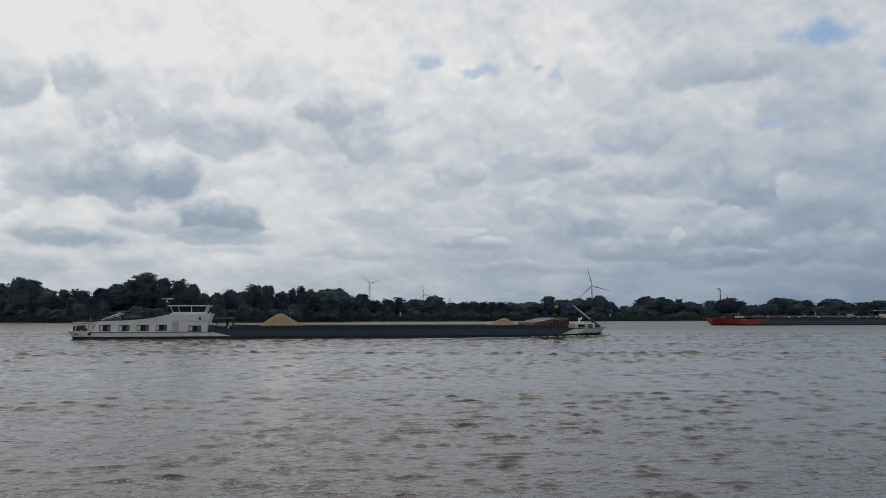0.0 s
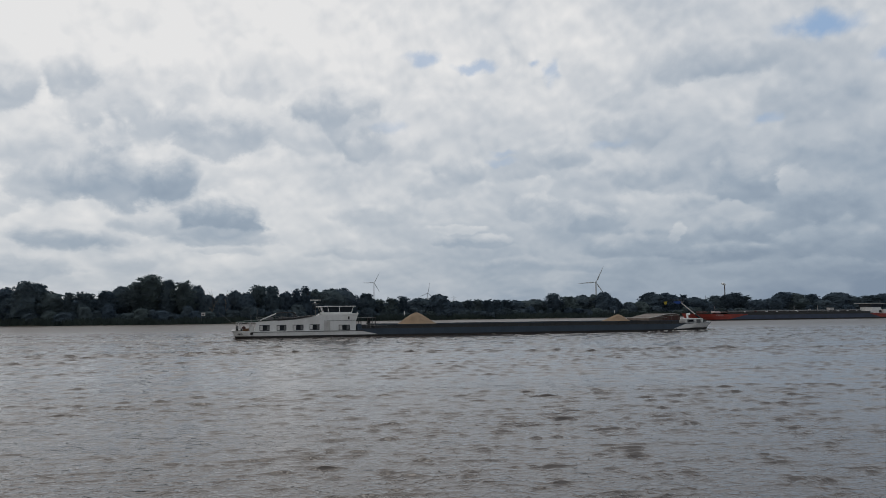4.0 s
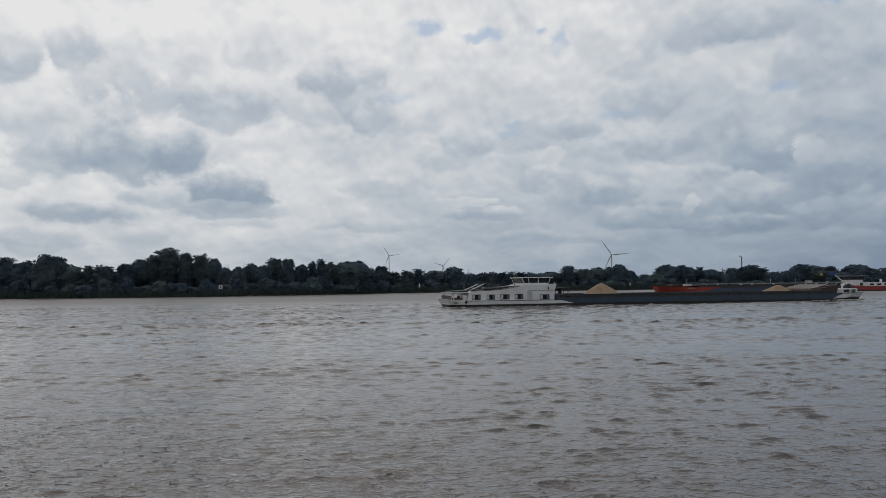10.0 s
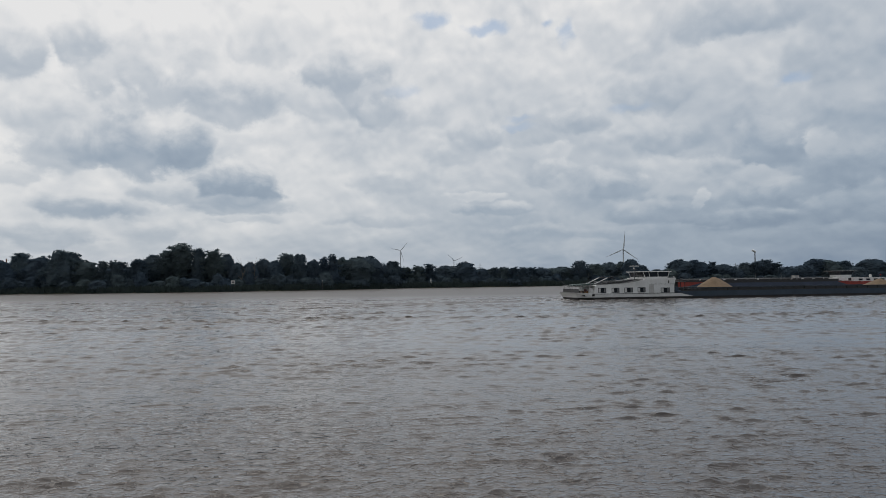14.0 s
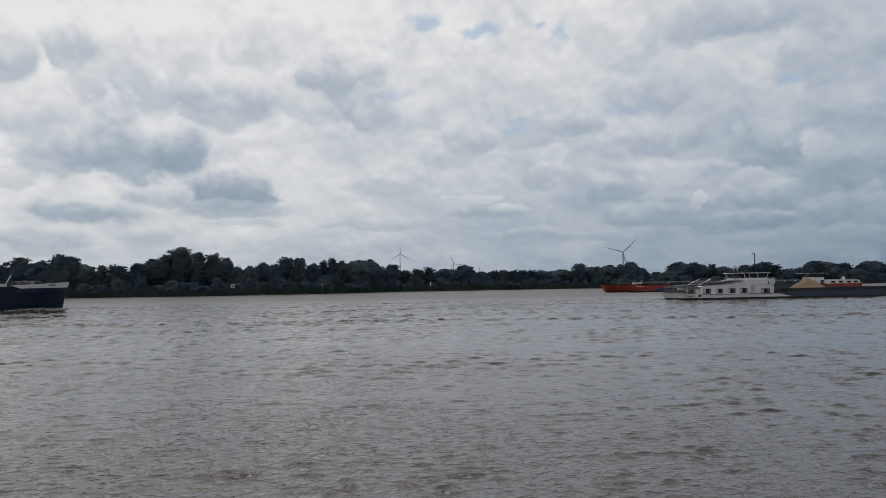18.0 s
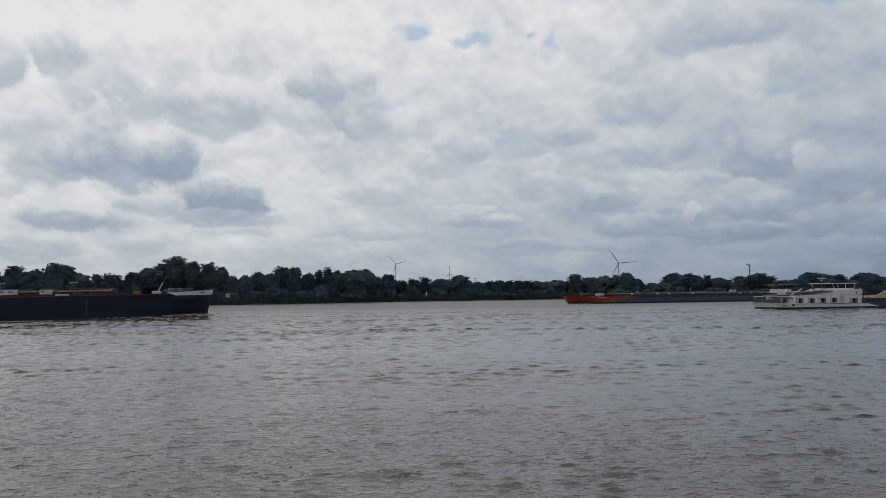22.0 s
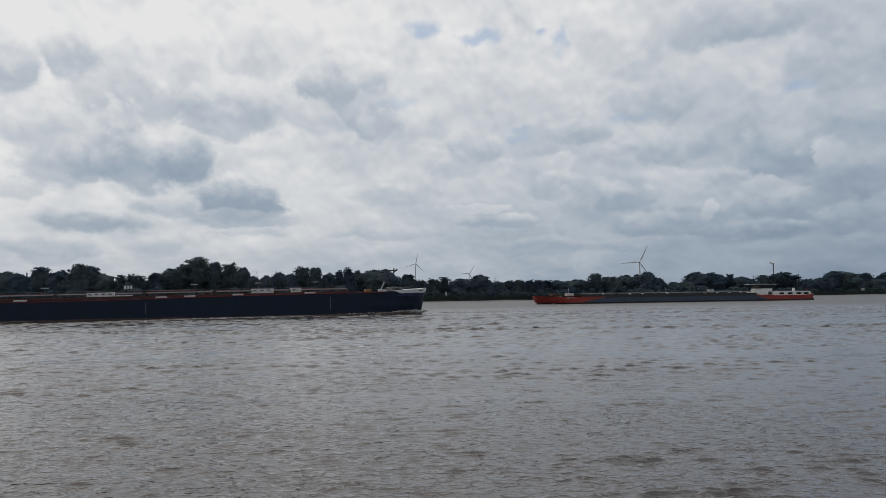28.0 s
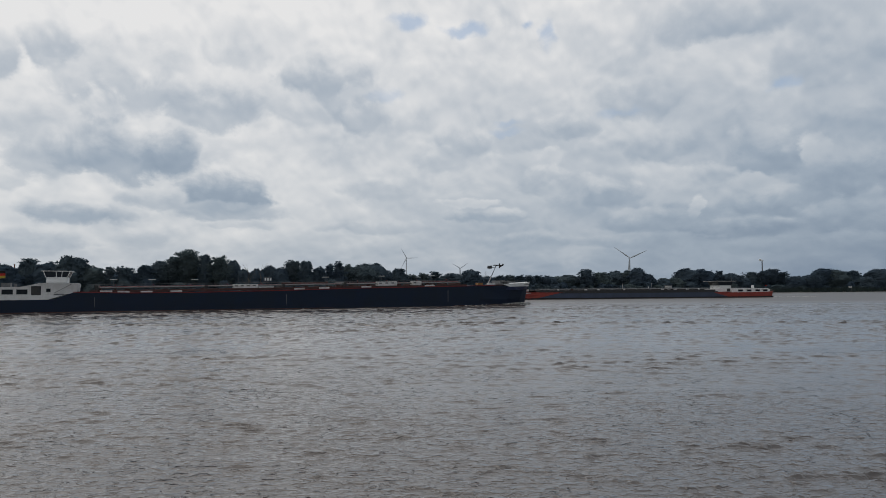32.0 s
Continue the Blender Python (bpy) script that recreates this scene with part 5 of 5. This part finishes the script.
def plant_bank():
    rng = random.Random(77)
    for row in SKYLINE:
        for deg, el, wide, kind in row:
            x, y, d = at_direction(deg, rng.uniform(9, 34))
            h = d * math.tan(radians(el)) + EYE.z - max(0.2, ground_height(x, y)) + 0.1
            w = d * radians(wide) * 1.42
            plant(kind, rng.randrange(4), x, y, w, h, rng.uniform(0, 360))
    # undergrowth that closes the wood below the crowns
    deg = -35.0
    while deg < 37.5:
        x, y, d = at_direction(deg, rng.uniform(5, 12))
        h = rng.uniform(5.0, 8.0) if deg < -4 else rng.uniform(3.6, 6.2)
        plant(rng.choice("bbbddw"), rng.randrange(3), x, y, rng.uniform(6, 13), h * rng.uniform(0.7, 1.25), rng.uniform(0, 360))
        deg += rng.uniform(0.55, 0.95)
    deg = -35.0
    while deg < 37.5:
        x, y, d = at_direction(deg, rng.uniform(30, 52))
        h = rng.uniform(10.0, 13.5) if deg < -4 else rng.uniform(9.0, 11.5)
        plant(rng.choice("ddbw"), rng.randrange(3), x, y, rng.uniform(11, 15), h, rng.uniform(0, 360))
        deg += rng.uniform(0.55, 0.9)


plant_bank()


def bank_growth():
    """Reeds, nettles and overhanging twigs along the waterline, too many to count."""
    rng = random.Random(5)
    P, F = [], []
    deg = -35.5
    while deg < 38:
        x, y, d = at_direction(deg, rng.uniform(-0.5, 6))
        z = max(-0.1, ground_height(x, y))
        h = rng.uniform(0.8, 3.0)
        for _ in range(5):
            a = rng.uniform(0, math.pi)
            s = rng.uniform(0.15, 0.45)
            px, py = x + rng.gauss(0, 0.7), y + rng.gauss(0, 0.7)
            i = len(P)
            lx, ly = rng.gauss(0, 0.35), rng.gauss(0, 0.35)
            P += [(px - s * math.cos(a), py - s * math.sin(a), z - 0.2), (px + s * math.cos(a), py + s * math.sin(a), z - 0.2), (px + lx + s * 0.6 * math.cos(a), py + ly, z + h * rng.uniform(0.6, 1)), (px + lx - s * 0.6 * math.cos(a), py + ly, z + h * rng.uniform(0.7, 1.1))]
            F.append((i, i + 1, i + 2, i + 3))
        deg += rng.uniform(0.008, 0.024)
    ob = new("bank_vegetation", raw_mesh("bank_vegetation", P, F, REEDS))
    tagged(ob, "dense green reeds and nettles along the waterline", "bank plants", kind="stuff")


bank_growth()


# ---- wind turbines, chimney, pylon, marks ----
def turbine(deg, hub_el, blade_el, dist, yaw):
    x, y = dist * math.sin(radians(deg)), dist * math.cos(radians(deg))
    hub = dist * math.tan(radians(hub_el)) + EYE.z
    blade = dist * math.tan(radians(blade_el))
    g = ground_height(x, y)
    t = thing("wind_turbine", "white three-bladed wind turbine turning behind the trees", "wind turbine", "wind turbines")
    t.matrix_basis = pose(x, y, g, 0, 0, -deg + yaw)
    h = hub - g
    part("tower", rodded((0, 0, -0.5), (0, 0, h), blade * 0.055, blade * 0.032, seg=14), TURBINE, t)
    part("nacelle", boxed(-blade * 0.035, blade * 0.035, -blade * 0.06, blade * 0.13, h - blade * 0.03, h + blade * 0.045, bevel=blade * 0.012), TURBINE, t)
    rotor = part("rotor", rodded((0, -blade * 0.11, 0), (0, -blade * 0.03, 0), blade * 0.025, blade * 0.045, seg=12), TURBINE, t)
    rotor.matrix_basis = pose(0, 0, h)
    for i in range(3):
        bm = bmesh.new()
        secs = []
        for f, c in ((0.03, 0.03), (0.12, 0.055), (0.22, 0.075), (0.5, 0.055), (0.8, 0.034), (1.0, 0.012)):
            z, w, th = blade * f, blade * c * 0.9, blade * 0.012 * (1.3 - f)
            secs.append([bm.verts.new(p) for p in ((-w * 0.35, -blade * 0.07, z), (0, -blade * 0.07 - th, z), (w * 0.65, -blade * 0.07, z), (0, -blade * 0.07 + th, z))])
        for a, b in zip(secs, secs[1:]):
            for j in range(4):
                k = (j + 1) % 4
                bm.faces.new((a[j], a[k], b[k], b[j]))
        bm.faces.new(secs[0][::-1])
        bm.faces.new(secs[-1])
        bm.transform(Matrix.Rotation(radians(120 * i), 4, "Y"))
        part("blade", bm, TURBINE, rotor)
    return rotor, h


ROTORS = [(turbine(-3.79, 2.365, 0.92, 1900, 18), -8, 13, -70.7), (turbine(0.535, 1.50, 0.86, 2600, 30), 3, 13, -54.0), (turbine(13.93, 2.19, 1.45, 1500, 8), 46, 6, -50.0)]


def chimney():
    d = 1700
    a = radians(23.41)
    x, y = d * math.sin(a), d * math.cos(a)
    top = d * math.tan(radians(1.75)) + EYE.z
    g = ground_height(x, y)
    c = thing("chimney", "slim grey industrial chimney behind the trees", "chimney")
    c.matrix_basis = pose(x, y, g)
    part("shaft", rodded((0, 0, -0.5), (0, 0, top - g), 1.5, 1.0, seg=14), CONCRETE, c)
    part("cap_ring", rodded((0, 0, top - g - 1.5), (0, 0, top - g - 0.3), 1.25, seg=14), CONCRETE, c)
    rng = random.Random(3)
    bm = bmesh.new()
    for i in range(16):
        f = i / 15
        r = 0.9 + 1.5 * math.sin(math.pi * (0.15 + 0.75 * f))
        m = pose(0.8 - 7 * f + rng.gauss(0, 0.5), rng.gauss(0, 0.5), 1.2 + 3.2 * math.sin(f * 2.0) + rng.gauss(0, 0.6)) @ Matrix.Diagonal((r, r, r * 0.8, 1))
        bmesh.ops.create_icosphere(bm, subdivisions=2, radius=1, matrix=m)
    ob = new("smoke_plume", mesh_of("smoke_plume", bm, SMOKE, True))
    ob.matrix_basis = pose(x, y, top)
    tagged(ob, "small white smoke plume at the chimney mouth", "smoke")


chimney()


def pylon(deg, top_el, d):
    a = radians(deg)
    x, y = d * math.sin(a), d * math.cos(a)
    top = d * math.tan(radians(top_el)) + EYE.z
    p = thing("power_pylon", "faint grey lattice power pylon in the distance", "pylon", "pylons")
    g = ground_height(x, y)
    p.matrix_basis = pose(x, y, g)
    h = top - g
    for sx in (-1, 1):
        for sy in (-1, 1):
            part("leg", rodded((sx * 3.5, sy * 3.5, -0.5), (sx * 0.3, sy * 0.3, h), 0.28, 0.16, seg=5), GREY, p)
    for f in (0.62, 0.76, 0.9):
        part("cross_arm", rodded((-h * 0.16, 0, h * f), (h * 0.16, 0, h * f), 0.25, seg=5), GREY, p)
    for i in range(8):
        z0, z1 = h * i / 8, h * (i + 1) / 8
        w0, w1 = 3.5 - 3.2 * i / 8, 3.5 - 3.2 * (i + 1) / 8
        part("brace", rodded((-w0, -w0, z0), (w1, -w1, z1), 0.16, seg=4), GREY, p)


pylon(2.63, 1.25, 2300)
pylon(22.05, 1.0, 2300)


def bank_marks():
    # the groyne beacon in the shallows
    x, y, d = at_direction(-10.0, -3)
    b = thing("beacon_pole", "slim white river beacon with dark bands in the shallows", "beacon")
    b.matrix_basis = pose(x, y, 0)
    for i in range(5):
        part("pole_band", rodded((0, 0, -1 if i == 0 else i * 0.95), (0, 0, (i + 1) * 0.95), 0.16, seg=10), GREY if i % 2 == 0 or i > 2 else DARK, b)
    part("top_mark", rodded((0, 0, 4.75), (0, 0, 5.2), 0.24, 0.02, seg=10), WHITE, b)
    for deg, el, w, h, label in ((-16.86, -0.03, 1.8, 1.7, "small white square river sign with a dark centre"), (29.0, -0.14, 2.0, 1.4, "small white board on posts at the water")):
        x, y, d = at_direction(deg, 1.0)
        z = d * math.tan(radians(el)) + EYE.z
        s = thing("river_sign", label, "sign", "river signs")
        s.matrix_basis = pose(x, y, 0, 0, 0, -deg)
        part("board", boxed(-w / 2, w / 2, -0.06, 0.06, z - h / 2, z + h / 2, bevel=0.03), WHITE2, s)
        part("board_centre", boxed(-w * 0.22, w * 0.22, -0.075, -0.06, z - h * 0.24, z + h * 0.2), DARK if deg < 0 else GREY, s)
        for sx in (-0.8, 0.8):
            part("sign_post", rodded((sx, 0.1, -0.3), (sx, 0.1, z), 0.07, seg=6), GREY, s)
    x, y, d = at_direction(-1.35, 3)
    s = thing("marker_post", "short white kilometre post on the bank", "post")
    s.matrix_basis = pose(x, y, ground_height(x, y))
    part("post", rodded((0, 0, -0.3), (0, 0, 4.6), 0.3, 0.3, seg=8), WHITE, s)
    x, y, d = at_direction(15.3, 3)
    s = thing("marker_post", "short white kilometre post on the bank", "post")
    s.matrix_basis = pose(x, y, ground_height(x, y))
    part("post", rodded((0, 0, -0.3), (0, 0, 3.6), 0.26, 0.26, seg=8), WHITE, s)


bank_marks()


def farmhouse():
    x, y, d = at_direction(-32.2, 60)
    top = d * math.tan(radians(1.55)) + EYE.z
    h = thing("farmhouse", "brick house with a dark tiled roof among the trees", "house")
    h.matrix_basis = pose(x, y, ground_height(x, y), 0, 0, 32)
    e = top * 0.58
    part("wall", boxed(-5, 5, -4, 4, -0.3, e), BRICK_RED, h)
    r = part("roof", slab(bmesh.new(), [(-5.5, e - 0.1), (5.5, e - 0.1), (0, top - 1)], -4.4, 4.4), ROOF, h)
    part("chimney", boxed(1.4, 2.1, -0.4, 0.4, top - 3.2, top - 0.2), BRICK_RED, r)
    for xx in (-3, 0, 3):
        window(h, xx - 0.5, xx + 0.5, 1.4, 2.7, -4.0, -1, WHITE)


farmhouse()


def dead_trees():
    rng = random.Random(9)
    for deg, el in ((-16.2, 1.5), (-15.75, 1.75), (-15.2, 1.6)):
        x, y, d = at_direction(deg, 14)
        h = d * math.tan(radians(el)) + EYE.z
        t = thing("dead_tree", "bare pale dead tree standing in the wood", "tree", "dead trees")
        t.matrix_basis = pose(x, y, ground_height(x, y), 0, 0, rng.uniform(0, 360))
        ob = new("trunk", trunk_mesh(rng, h * 0.8, 0.22, 9, PALE_BARK, 0.06))
        ob.parent = t


dead_trees()

# ---- the vessels ----
barge = sand_barge()
heaps = []
for length, height, x, seed, label in ((10.4, 3.0, 40.6, 1, "heap of damp yellow-brown sand in the hold"), (11.0, 2.1, 87.8, 2, "lower heap of yellow-brown sand in the hold")):
    heaps.append(tagged(new("sand_heap", heap(length, 9.0, height, 1.78, x, seed)), label, "sand", "sand heaps"))
covers = hatch_covers()



def stations(wholes, plan, true):
    """Moves every part along its vessel, from the plan's stations to the true ones."""
    for whole in wholes:
        for ob in (whole, *whole.children_recursive):
            if ob.data:
                for v in ob.data.vertices:
                    if plan[0] < v.co.x < plan[-1]:
                        v.co.x = float(np.interp(v.co.x, plan, true))


stations((barge, covers, *heaps), (0, 4.6, 8.4, 12.1, 15.6, 22.2, 25.4, 31, 40.6, 87, 91.8, 101.9, 110.3),
         (0.3, 5.5, 8.8, 11.9, 15.2, 21.0, 24.4, 28.8, 38.0, 85.0, 88.2, 98.5, 109.65))


def sheer(whole, above, plan, rise):
    """Lifts the deck line and all above it by amounts that change along the vessel."""
    for ob in whole.children_recursive:
        for v in ob.data.vertices:
            if v.co.z > above and plan[0] < v.co.x:
                v.co.z += float(np.interp(v.co.x, plan, rise))


tanker = navy_tanker()
upstream = orange_tanker()
stations((tanker,), (-30, -16, 0.2, 3), (-30, -14.4, 2.1, 4.9))
sheer(tanker, 2.4, (-112, -100, -85, -66, -50, -25, -14, 2), (-0.05, -0.35, -0.3, 0.0, 0.4, 0.75, 0.95, 0.65))
stations((upstream,), (-150, -126.6, -104, -28, 0), (-146, -122.8, -97.4, -27.6, 0))


def sailing(x, y, vx, vy, ax, ay, heading, swing, side):
    """Rows for a vessel: place and speed at 16 s, bend of its way, heading and its change; side: from the near side to the middle line."""
    rows = []
    for i in range(17):
        t = i * 2.0
        s = t - 16
        a = heading + swing * s / 16
        px = x + vx * s + ax * s * s / 256 - side * 5.7 * math.sin(radians(a))
        py = y + vy * s + ay * s * s / 256 + side * 5.7 * math.cos(radians(a))
        rows.append((t, pose(px, py, 0, 0, 0, a)))
    return rows


def motions():
    way = sailing(40.46, 168.09, 6.543, 1.688, -0.569, -3.475, 12.84, 0.91, -0.1)
    for ob in (barge, covers, *heaps):
        walk(ob, way)
    walk(upstream, sailing(68.83, 287.04, -3.484, -0.92, -0.279, -1.175, -165.2, -0.45, 0.15))
    walk(tanker, sailing(-99.33, 146.88, 7.308, 3.056, 3.604, -1.969, 23.3, 0.8, 1))
    walk(sky_dome, [(0, pose(65, 45, 0)), (16.5, pose(0, 0, 0)), (32, pose(-62, -43, 0))])
    walk(water, [(0, pose(-17, -4, 0)), (16, pose(0, 0, 0)), (32, pose(17, 4, 0))])
    for (rotor, h), angle, t0, rate in ROTORS:
        walk(rotor, [(t, pose(0, 0, h, 0, angle + rate * (t - t0), 0)) for t in range(33)])


motions()
